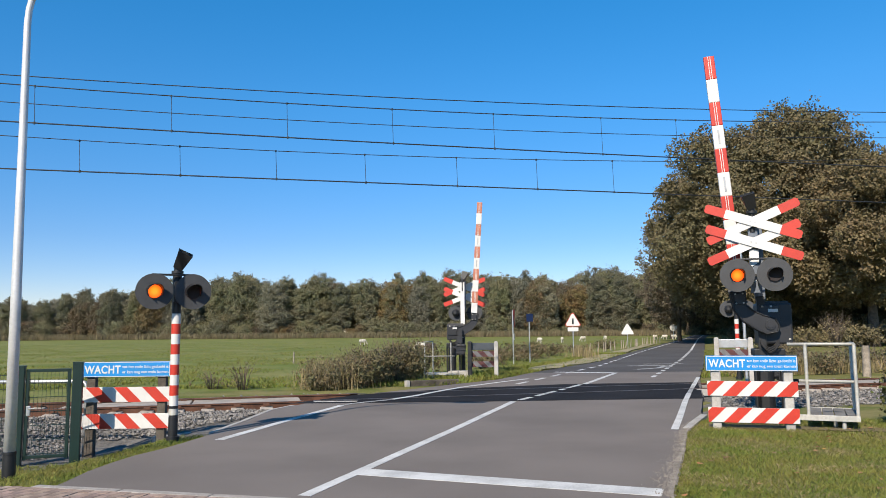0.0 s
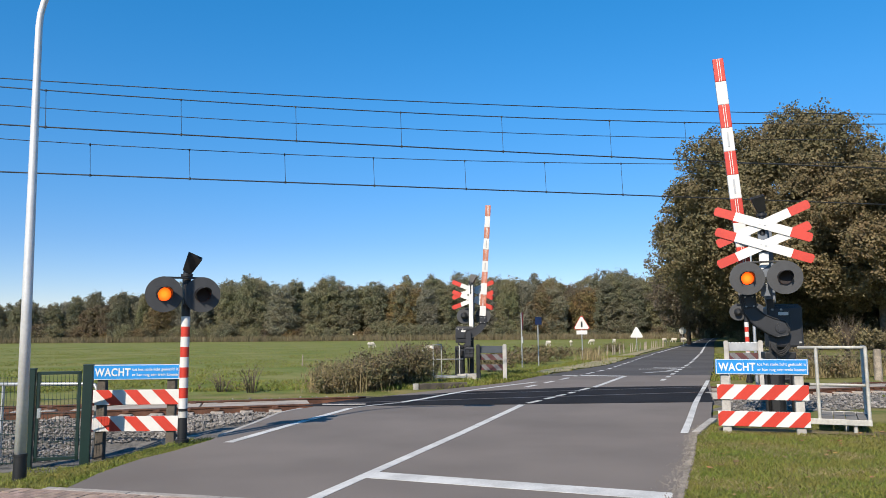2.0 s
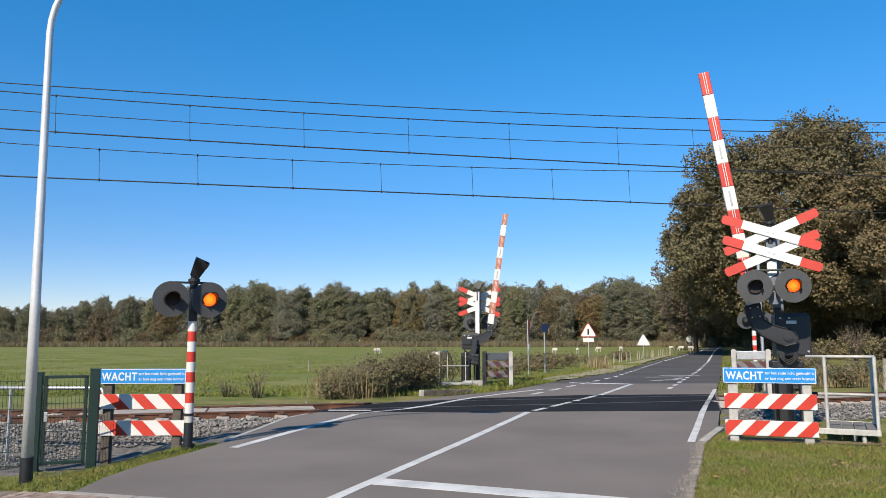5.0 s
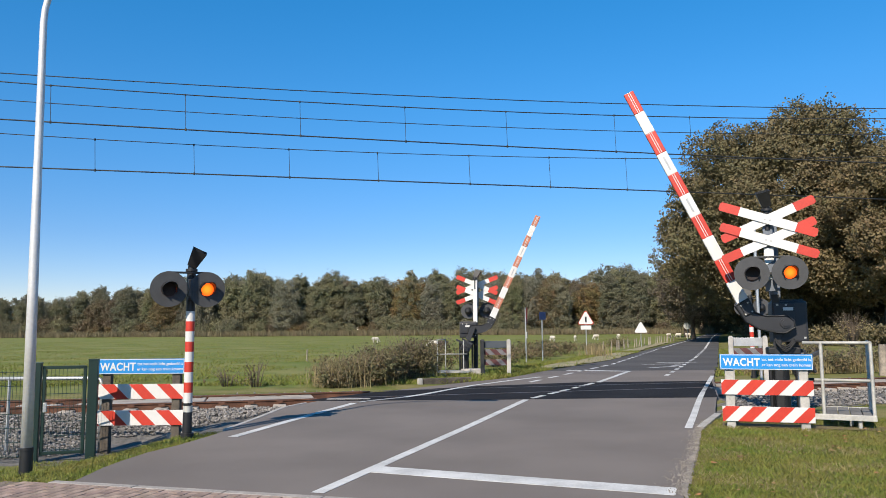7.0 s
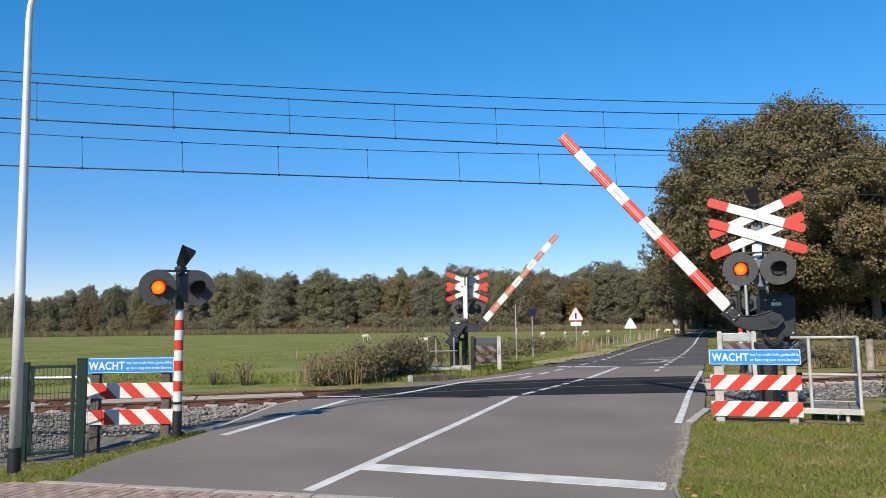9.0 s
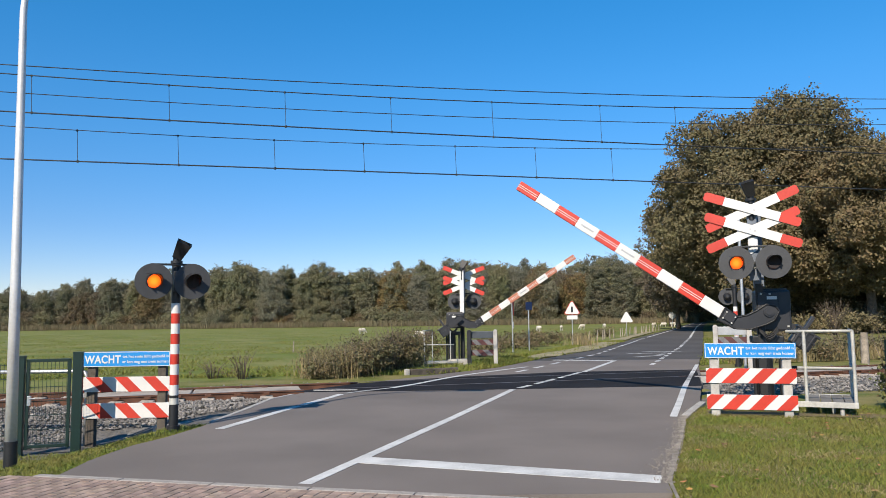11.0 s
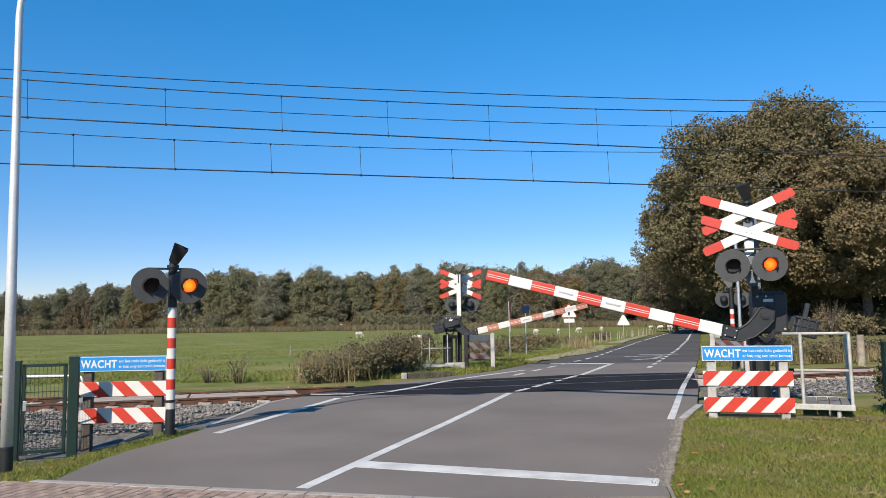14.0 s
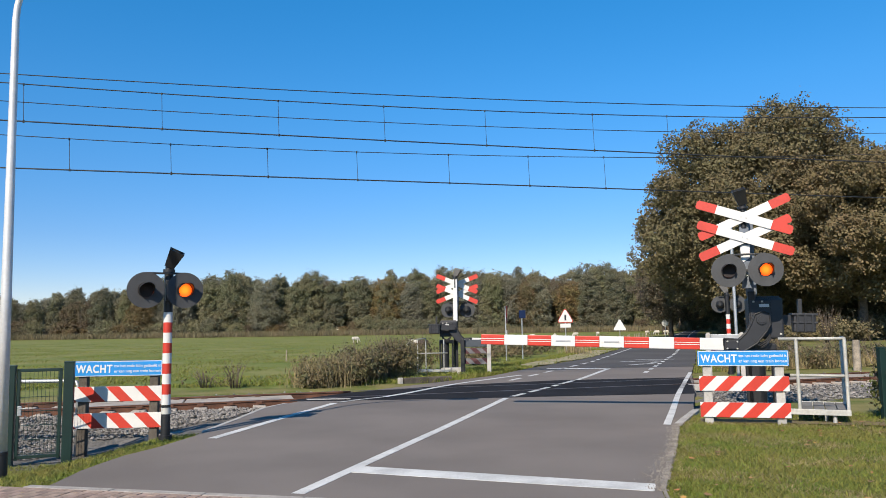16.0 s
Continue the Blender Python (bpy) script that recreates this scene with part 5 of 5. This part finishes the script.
warning_fence(pose(4.70, 11.54, -0.02, 0, 0, -17), "red-white striped boards under a blue warning sign on concrete posts")
warning_fence(pose(-4.89, 11.6, -0.03, 0, 0, 2), "striped boards under a blue warning sign on dark old posts", lean=-1, W=1.33, wood=OLDWOOD, period=0.427, phase=-0.01)
warning_fence(pose(1.28, 24.6, 0.0, 0, 0, 174), "striped warning fence in shade-dark colours seen from behind beyond the track", False, True, W=0.80, heights=((0.31, 0.19), (0.65, 0.18)), edge=True)
warning_fence(pose(8.05, 20.9, 0.1, 0, 0, 163), "pale warning fence seen from behind between concrete posts", False, True, W=0.82, heights=((0.25, 0.2), (0.6, 0.22)), edge=True, sign_back=BACK)
platform(pose(5.55, 11.55, 0.03, 0, 0, -26), "galvanised service platform with tubular handrails on the verge", 0.66, 1.3)
far_platform(pose(-0.63, 24.6, 0.0))
low = thing("handrail", "low galvanised tubular handrail behind the mesh gate", "handrail", pose(-5.55, 11.72, -0.03, 0, 0, 178))
bm = B()
pipe(bm, [(0, 0, -0.5), (0, 0, 0.72), (0.03, 0, 0.78), (0.1, 0, 0.80), (4.5, 0, 0.80)], 0.03, 10)
part("rail", bm, GALV, low)
for x_ in (1.5, 3.0):
    bm = B()
    tube(bm, (x_, 0, -0.5), (x_, 0, 0.79), 0.024, n=10)
    part("rail_post", bm, GALV, low)

lamp_post(pose(-4.87, 8.53, 0, 0, -0.7, -3))
fence_post(pose(-6.10, 10.85, -0.36, 0, 0, 18), 1.40, 0.062)
fence_post(pose(-5.38, 11.08, -0.36, 0, 0, 18), 1.44, 0.066)
gate(pose(-6.02, 10.87, -0.34, 0, 0, 18), 0.58, "dark green mesh gate standing between steel posts", h=1.34)
fence_panel(pose(-8.55, 10.55, -0.36, 0, 0, 7), 2.4, 1.3)
fence_post(pose(6.98, 11.75, 0, 0, 0, 0), 1.08)
fence_panel(pose(7.02, 11.68, 0, 0, 0, -58), 2.4, 1.02)

road_sign(pose(3.2, 34.6, 0, 0, 0, 80), 2.45, "edge", "roadside sign on a galvanised pole seen edge-on")
road_sign(pose(4.15, 36.3, 0, 0, 0, 25), 2.3, "blue", "dark blue sign panel on a thin pole", 0.36)
road_sign(pose(7.25, 42, 0, 0, 0, -8), 2.4, "triangle", "red-edged white triangular warning sign with a plate", 0.82)
road_sign(pose(15.2, 62, 0, 0, 0, -10), 1.9, "back", "pale triangular sign on a low pole", 0.95)
road_sign(pose(28.2, 92, 0, 0, 0, -15), 2.1, "round", "round grey sign on a pole by the road", 0.85)
tall = thing("sign_pole", "thin grey steel pole beyond the crossing", "pole", pose(8.95, 22.3, 0))
bm = B()
tube(bm, (0, 0, -0.1), (0, 0, 4.4), 0.045, n=12)
part("pole", bm, GALV, tall)

rng = np.random.default_rng(11)
# big oaks on the right of the road
oak_t = [trunk_mesh(14, 0.6, rng, 12, 6.5, 0.22), trunk_mesh(10, 0.36, rng, 10, 4.5, 0.35)]
oak_c = [leaf_cloud("crown", shell_lobes(23.0, 12.1, 2.0, rng, 170, 0.155, 0.95, 0.17), 230000, 0.13, LEAF_OAK, rng, 9, 0.5, 0.7),
         leaf_cloud("crown", shell_lobes(15.8, 8.4, 3.2, rng, 120, 0.175, 0.75), 130000, 0.125, LEAF_OAK_WARM, rng, 9, 0.5, 0.7)]
for x, y, k, rz, s in ((31.6, 72, 0, 0, 1.0), (35.0, 61, 1, 0, 1.0), (45.5, 66, 1, 70, 1.08), (46, 80, 0, 130, 0.92), (57, 80, 0, 40, 0.9), (38, 92, 0, 300, 0.8), (44, 108, 0, 80, 0.8),
                       (53, 134, 0, 10, 0.85), (62, 160, 0, 170, 0.9)):
    tree("oak_tree", pose(x, y, 0, 0, 0, rz) @ Matrix.Scale(s, 4), oak_t[k], oak_c[k], "large oak with dense olive-brown autumn foliage" if k == 0 else "lower oak with warm brown autumn foliage before a larger oak", "oaks along the road")
rust_c = leaf_cloud("crown", shell_lobes(15, 5.6, 2.5, rng, 60, 0.24), 26000, 0.17, LEAF_RUST, rng, 7, 0.5)
for x, y, rz, s in ((28.9, 92, 20, 0.66), (36, 118, 100, 0.85), (46, 148, 220, 0.95), (58, 178, 60, 1.0)):
    tree("roadside_tree", pose(x, y, 0, 0, 0, rz) @ Matrix.Scale(s, 4), oak_t[1], rust_c, "roadside tree with brown autumn leaves", "trees along the road")
# wood edge behind the meadow
wood_t = trunk_mesh(11, 0.26, rng, 8, 3.2, 0.2, 1)
wood_c = []
for k in range(7):
    h = (16.2, 17.4, 15.4, 17.0, 16.0, 14.6, 16.6)[k]
    wood_c.append(leaf_cloud("crown", shell_lobes(h, 3.3 + 0.55 * (k % 3), 0.4, rng, 80, 0.25, 0.55, 0.22 + 0.06 * (k % 2)), 17000, 0.17,
                             (LEAF_WOOD, LEAF_WOOD, LEAF_GREY, LEAF_WOOD, LEAF_GREY, LEAF_RUST, LEAF_WOOD)[k], rng, 7, 0.4, 0.8))
x = -168.0
while x < 150:
    u = (x + 165) / 315
    for row in range(4):
        y = 203 - 24 * u + 8 * row + rng.uniform(-3, 3)
        near_left = x < -78
        k = (5 if rng.random() < (0.3 if near_left else 0.07) else int(rng.choice((0, 1, 2, 3, 4, 6))))
        s = rng.uniform(0.86, 1.06) * (0.74 + 0.29 * min(1, max(0, (x + 112) / 50))) * (0.93 + 0.035 * row)
        tree("woodland_tree", pose(x + rng.uniform(-2, 2), y, 0, 0, 0, rng.uniform(0, 360)) @ Matrix.Diagonal((s * rng.uniform(0.9, 1.15), s, s, 1)), wood_t, wood_c[k],
             "dense tree with green and brown foliage at the wood edge" if k != 5 else "rust-brown autumn tree at the wood edge", "trees of the wood edge")
    x += rng.uniform(3.8, 5.6)
low_c = [leaf_cloud("crown", shell_lobes(5.5, 3.6, -0.6, rng, 36, 0.3), 6000, 0.16, m_, rng, 7, 0.4) for m_ in (LEAF_WOOD, LEAF_RUST)]
low_t = trunk_mesh(3.5, 0.1, rng, 6, 2.0, 0.1, 1)
x = -165.0
while x < 150:
    y = 199 - 24 * (x + 165) / 315 + rng.uniform(-1, 3)
    k = 0 if rng.random() < (0.6 if x < -78 else 0.85) else 1
    tree("woodland_shrub", pose(x, y, 0, 0, 0, rng.uniform(0, 360)) @ Matrix.Scale(rng.uniform(0.4, 0.95), 4), low_t, low_c[k],
         "low leafy shrub at the foot of the wood" if k == 0 else "low brown autumn shrub at the foot of the wood", "shrubs of the wood edge", "shrub")
    x += rng.uniform(2.6, 4.4)
for x, y, s in ((62, 105, 0.8), (72, 112, 0.8), (82, 104, 0.85), (66, 128, 0.9), (80, 132, 0.9), (92, 120, 0.9), (58, 118, 0.75), (74, 92, 0.6), (86, 90, 0.7), (68, 96, 0.7), (78, 100, 0.75), (52, 100, 0.7), (60, 94, 0.65)):
    tree("woodland_tree", pose(x, y, 0, 0, 0, x * 7) @ Matrix.Diagonal((s * 1.4, s * 1.4, s, 1)), wood_t, wood_c[int(x) % 4], "dense tree with green and brown foliage behind the oaks", "trees of the wood edge")
pts = []
for k in range(26000):
    x = rng.uniform(-150, 60)
    u = (x + 150) / 230
    pts.append((x, 196 - 20 * u + rng.uniform(-3, 2), 0))
grass_patch("reed_belt", pts, 1.35, REED, rng, "belt of pale dry reeds before the wood", 0.04, 0.14, "reeds")

# shrubs by the crossing
for x, y, r, h, n, rz in ((-2.75, 20.7, 0.75, 0.75, 2200, 0), (-2.2, 21.2, 0.8, 0.95, 2600, 90), (-1.75, 21.9, 0.85, 1.1, 2800, 50), (-1.35, 22.7, 0.85, 1.2, 2800, 10), (-1.2, 23.6, 0.8, 1.3, 2600, 120), (-1.5, 24.6, 0.9, 1.3, 2400, 160),
                          (-3.3, 20.3, 0.6, 0.5, 1200, 200), (-2.5, 22.6, 1.0, 1.1, 2400, 30), (-3.4, 21.6, 0.9, 0.8, 1800, 75), (-0.7, 27.4, 0.9, 1.2, 2200, 70), (-5.5, 20.6, 0.6, 0.65, 150, 10), (-6.4, 20.9, 0.6, 0.4, 120, 80)):
    bush("bramble_bush", pose(x, y, 0, 0, 0, rz), r, h, n, 0.035, LEAF_BUSH, rng, "brown and olive bramble bush by the track")
for x, y, r, h, n in ((1.6, 31, 0.9, 0.6, 1000), (2.2, 34.5, 1.2, 0.8, 1500), (4.6, 41.5, 1.5, 0.9, 1900), (6.4, 45, 1.4, 0.7, 1400), (13.0, 60, 1.5, 0.8, 1400), (3.6, 38.5, 1.3, 0.8, 1500), (9.0, 51, 1.4, 0.6, 1200)):
    bush("verge_bush", pose(x, y, 0), r, h, n, 0.05, LEAF_BUSH, rng, "low dry shrub on the roadside verge")
for x, y, r, h, n in ((9.9, 24.6, 0.7, 0.45, 1100), (11.2, 25.2, 0.8, 0.6, 1300), (12.4, 25.2, 0.9, 0.75, 1500), (13.9, 26.0, 0.9, 0.9, 1500), (15.4, 26.6, 0.9, 0.8, 1400), (17.6, 28.0, 1.0, 0.7, 1400), (11.3, 27, 1.1, 1.0, 1800), (12.9, 27.8, 1.0, 1.1, 1600), (19.4, 29.2, 1.0, 0.9, 1600)):
    bush("hedge_bush", pose(x, y, 0), r, h, n, 0.04, LEAF_BUSH, rng, "low brown-green shrub beyond the track", twigs=30)
pts = []
for k in range(5200):
    x = 9.3 + 13 * rng.random()
    pts.append((x, 23.9 + 0.30 * (x - 9.3) + abs(rng.normal()) * 0.8, -0.03))
grass_patch("tall_weeds", pts, 0.55, DRYGRASS, rng, "tall dry weeds beyond the track", 0.008, 0.3, "weeds")
bush("bare_bush", pose(29.8, 57, 0), 1.7, 2.4, 500, 0.06, DRYGRASS, rng, "pale half-bare bush below the oaks", twigs=70)
for x, y, r, h, n in ((30, 62, 2.2, 1.6, 1800), (34, 60, 2.5, 2.0, 2200), (39, 62, 2.6, 2.2, 2400), (44, 60, 2.6, 1.8, 2200), (25.5, 58, 1.6, 1.1, 1200), (49, 63, 2.8, 2.4, 2400), (54, 66, 3, 2.6, 2400),
                      (30.5, 76, 2.5, 2.2, 1800), (36, 80, 3, 3, 2400), (42, 84, 3, 3, 2400), (33, 84, 2.6, 2.4, 1800), (48, 88, 3, 3, 2400)):
    bush("undergrowth_bush", pose(x, y, 0), r, h, n, 0.11, LEAF_OAK, rng, "olive undergrowth below the oaks")
pts = [(7.6 + rng.normal() * 0.35, 41.2 + rng.normal() * 0.6, 0) for k in range(240)]
grass_patch("dry_reeds", pts, 0.65, DRYGRASS, rng, "clump of tall pale dry grass by the sign", 0.012, 0.25, "grass")

bm = B()
box(bm, (0.75, 0, 0.0), (1.5, 0.14, 0.22), bevel=0.02)
ob = part("edge_beam", bm, OLDWOOD)
ob.matrix_world = pose(-0.95, 21.3, 0, 0, 0, 25)
tagged(ob, "low dark timber beam at the crossing edge", "beam")
bm = B()
box(bm, (0, 0, 0.01), (0.13, 0.13, 0.22), bevel=0.02)
ob = part("marker_stone", bm, CONCRETE)
ob.matrix_world = pose(-1.04, 21.25, 0, 0, 0, 25)
tagged(ob, "small pale concrete stone at the end of the beam", "stone")
pts = []
while len(pts) < 40000:
    y = 21 + 90 * rng.random() ** 1.6
    x = rng.uniform(-0.62, 0.2) * y
    if x > along(LEFT, y) - 2.5 or off_track(x, y) < 4 or noise.noise((x * 0.25, y * 0.25, 7)) < -0.05:
        continue
    pts.append((x, y, ground_z(x, y) - 0.01))
grass_patch("meadow_tufts", pts, 0.08, BLADE, rng, "low uneven grass tufts in the meadow", 0.012, 1.0)
pts = []
for k in range(2600):
    u, v = rng.random(), rng.normal() * 0.35
    pts.append((-3.5 + 2.3 * u + v, 20.2 + 4.2 * u - v * 0.5, -0.05))
grass_patch("tall_weeds", pts, 0.75, DRYGRASS, rng, "tall dry weeds among the bramble by the track", 0.007, 0.25, "weeds")
# animals
for x, y, rz, mt in ((-9.2, 85, 20, None), (-1.8, 57, 170, None), (-1.0, 55.5, 20, SKIN_DARK), (11.0, 86, 120, None), (13.9, 88, 80, None), (18.2, 98, 200, None), (22.4, 104, 100, None), (31, 110, 30, None), (33, 112, 150, None), (35, 114, 0, None)):
    sheep(pose(x, y, -0.05, 0, 0, rz) @ Matrix.Scale(0.82, 4), "white sheep grazing in the meadow" if mt is None else "dark brown sheep grazing in the meadow", material=mt)
# field posts
for k in range(22):
    u = k / 21
    wood_post(pose(9.6 + 14.6 * u + rng.normal() * 0.1, 48.5 + 36 * u, -0.03, rng.normal() * 3, rng.normal() * 3, 0), 0.68, 0.045)
wood_post(pose(13.4, 23.9, -0.03), 0.95, 0.13, "thick weathered wooden post beyond the track")
wood_post(pose(16.2, 26.5, -0.03), 1.0, 0.1, "thick weathered wooden post beyond the track")
wood_post(pose(-7.6, 38, -0.03), 0.55, 0.04)

# grass of the verges
pts = []
while len(pts) < 76000:
    if rng.random() < 0.78:
        y = 6.2 + 6.5 * rng.random() ** 1.3
        x = along(RIGHT, y) + 0.02 + rng.random() ** 1.2 * 5.5 - 0.05 * rng.random()
        if off_track(x, y) > -5.2:
            continue
    else:
        y = 7.0 + 4.4 * rng.random()
        x = along(LEFT, y) - 2.5 * rng.random() ** 1.3 + 0.05 * rng.random() - 0.02
        if off_track(x, y) > -5.7 and x < along(LEFT, y) - 0.25:
            continue
    pts.append((x, y, ground_z(x, y) - 0.01))
grass_patch("verge_grass", pts, 0.042, BLADE, rng, "short green verge grass beside the road", 0.0042, 0.9)
pts = []
while len(pts) < 15000:
    y = 6.2 + 6.0 * rng.random()
    x = along(RIGHT, y) + 0.02 + rng.random() * 5.5
    base = 11.9 - 0.31 * (x - 4.7)
    if off_track(x, y) > -5.2 or (noise.noise((x * 1.1, y * 1.1, 3)) < 0.12 and abs(y - base) > 0.5 and x > along(RIGHT, y) + 0.15):
        continue
    pts.append((x, y, ground_z(x, y) - 0.005))
grass_patch("dry_straw", pts, 0.035, DRYGRASS, rng, "dry straw and dead blades in the verge grass", 0.004, 1.3)
pts = []
for k in range(900):
    x, y = 5.6 + 3.2 * rng.random(), 6.4 + 5.2 * rng.random()
    pts.append((x, y, ground_z(x, y) - 0.005))
grass_patch("verge_tufts", pts, 0.10, BLADE, rng, "taller green tufts in the verge grass", 0.006, 0.6)
# bare soil under the striped fence and the platform
bm = B()
ax, ay = Vector((math.cos(radians(-18)), math.sin(radians(-18)))), Vector((math.sin(radians(18)), math.cos(radians(18))))
edge = []
for k in range(22):
    p = Vector((4.15, 11.93)) + ax * (2.9 * k / 21)
    wv = 0.17 + 0.12 * noise.noise((k * 0.6, 2.0, 1.0))
    edge.append([bm.verts.new((*(p - ay * wv), -0.008)), bm.verts.new((*(p + ay * (0.26 + 0.1 * noise.noise((k * 0.5, 7.0, 1.0)))), -0.008))])
for a, b in zip(edge, edge[1:]):
    bm.faces.new((a[0], b[0], b[1], a[1]))
tagged(part("soil_strip", bm, SOIL), "strip of dark bare soil under the striped fence", "soil", kind="structure")
ivy = bush("ivy_bush", pose(7.15, 11.9, 0), 0.55, 1.25, 1500, 0.035, LEAF_IVY, rng, "leafy ivy climbing the green mesh fence", twigs=10)
pts = []
while len(pts) < 9000:
    y = 19.5 + 28 * rng.random()
    x = along(LEFT, y) - 0.1 - 2.2 * rng.random() ** 1.4
    if off_track(x, y) < 3.2 or (28 < y < 46 and x > along(LEFT, y) - 1.5 and rng.random() < 0.97):
        continue
    pts.append((x, y, ground_z(x, y) - 0.01))
grass_patch("verge_grass", pts, 0.13, BLADE, rng, "rough green grass along the road beyond the track", 0.012, 0.6)
pts = []
while len(pts) < 9000:
    y = 20 + 30 * rng.random()
    x = along(RIGHT, y) + 0.1 + 3.5 * rng.random() ** 1.4
    if off_track(x, y) < 3.2:
        continue
    pts.append((x, y, ground_z(x, y) - 0.01))
grass_patch("verge_grass", pts, 0.16, BLADE, rng, "rough green grass on the verge beyond the track", 0.012, 0.6)
fl, ff = [], []
for k in range(80):
    y = 6.4 + 5 * rng.random()
    x = along(RIGHT, y) + 0.1 + 4 * rng.random()
    a_, r_ = rng.uniform(0, 6.28), rng.uniform(0.02, 0.045)
    o = len(fl)
    fl += [(x + r_ * math.cos(a_ + q), y + r_ * math.sin(a_ + q) * 0.7, ground_z(x, y) + 0.03 + rng.uniform(0, 0.02)) for q in (0, 1.3, 2.6, 3.9, 5.1)]
    ff.append(tuple(range(o, o + 5)))
me = bpy.data.meshes.new("fallen_leaves")
me.from_pydata(fl, [], ff)
me.materials.append(FALLEN)
tagged(new("fallen_leaves", me), "scattered brown fallen leaves on the verge grass", "leaves", kind="stuff")


# ---- what moves ----
RISE = [(0.0, 85.9), (4.2, 85.9), (4.6, 84.3), (5.5, 76.8), (6.5, 68.3), (7.0, 65.0), (7.5, 60.5), (8.0, 56.3), (8.5, 52.6), (9.0, 49.6), (10.0, 42.2), (11.5, 31.3), (12.0, 27.9),
        (12.5, 24.6), (13.0, 21.4), (13.5, 18.0), (14.0, 14.8), (14.5, 11.2), (15.0, 7.8), (15.5, 4.6), (16.0, 1.8)]
# the lamp that shines, from each time on
FLASH = [(0.0, "left"), (0.35, "right"), (0.57, "left"), (0.95, "right"), (1.25, "left"), (1.6, "right"), (1.87, "left"), (2.28, "right"), (2.55, "left"), (2.92, "right"), (3.13, "left"),
         (3.55, "right"), (3.92, "left"), (4.3, "right"), (4.6, "left"), (4.95, "right"), (5.25, "left"), (5.6, "right"), (5.9, "left"), (6.22, "right"), (6.37, "left"), (6.7, "right"),
         (7.1, "left"), (7.47, "right"), (7.72, "left"), (8.1, "right"), (8.32, "left"), (8.7, "right"), (8.9, "left"), (9.3, "right"), (9.6, "left"), (9.95, "right"), (10.25, "left"),
         (10.6, "right"), (10.9, "left"), (11.25, ""), (11.95, "right"), (12.32, "left"), (12.7, "right"), (12.92, "left"), (13.32, "right"), (13.55, "left"), (13.92, "right"),
         (14.32, "left"), (14.55, "right"), (14.85, "left"), (15.25, "right"), (15.47, "left"), (15.87, "right")]


def motions():
    for ob, p, yaw, lag in ((near_boom, PIV_N, 167.5, 0.0), (far_boom, PIV_F, -2, 1.0)):
        walk(ob, [(t, pose(*p, 0, 0, yaw) @ pose(0, 0, 0, 0, lag * (-0.4 + 1.9 * ease((t - 4.2) / 8) + 1.8 * ease((t - 13) / 2)) - r, 0)) for t, r in RISE])
    every = [(side, sh, on_post) for side, group in SHUTTERS.items() for sh, on_post in group]
    for side, sh, on_post in every:
        rows, was = [], None
        for t, lit in FLASH:
            if on_post and 11.2 < t < 12.65:      # the post signal stays dark a little longer
                lit = ""
            a = -85.0 if lit == side else 0.0
            if was is not None and was != a:
                rows.append((max(0, t - 0.034), was))
            if was != a:
                rows.append((t, a))
            was = a
        rows.append((16.0, was))
        p = sh.location.copy()
        walk(sh, [(t, pose(*p, a, 0, 0)) for t, a in rows])


motions()
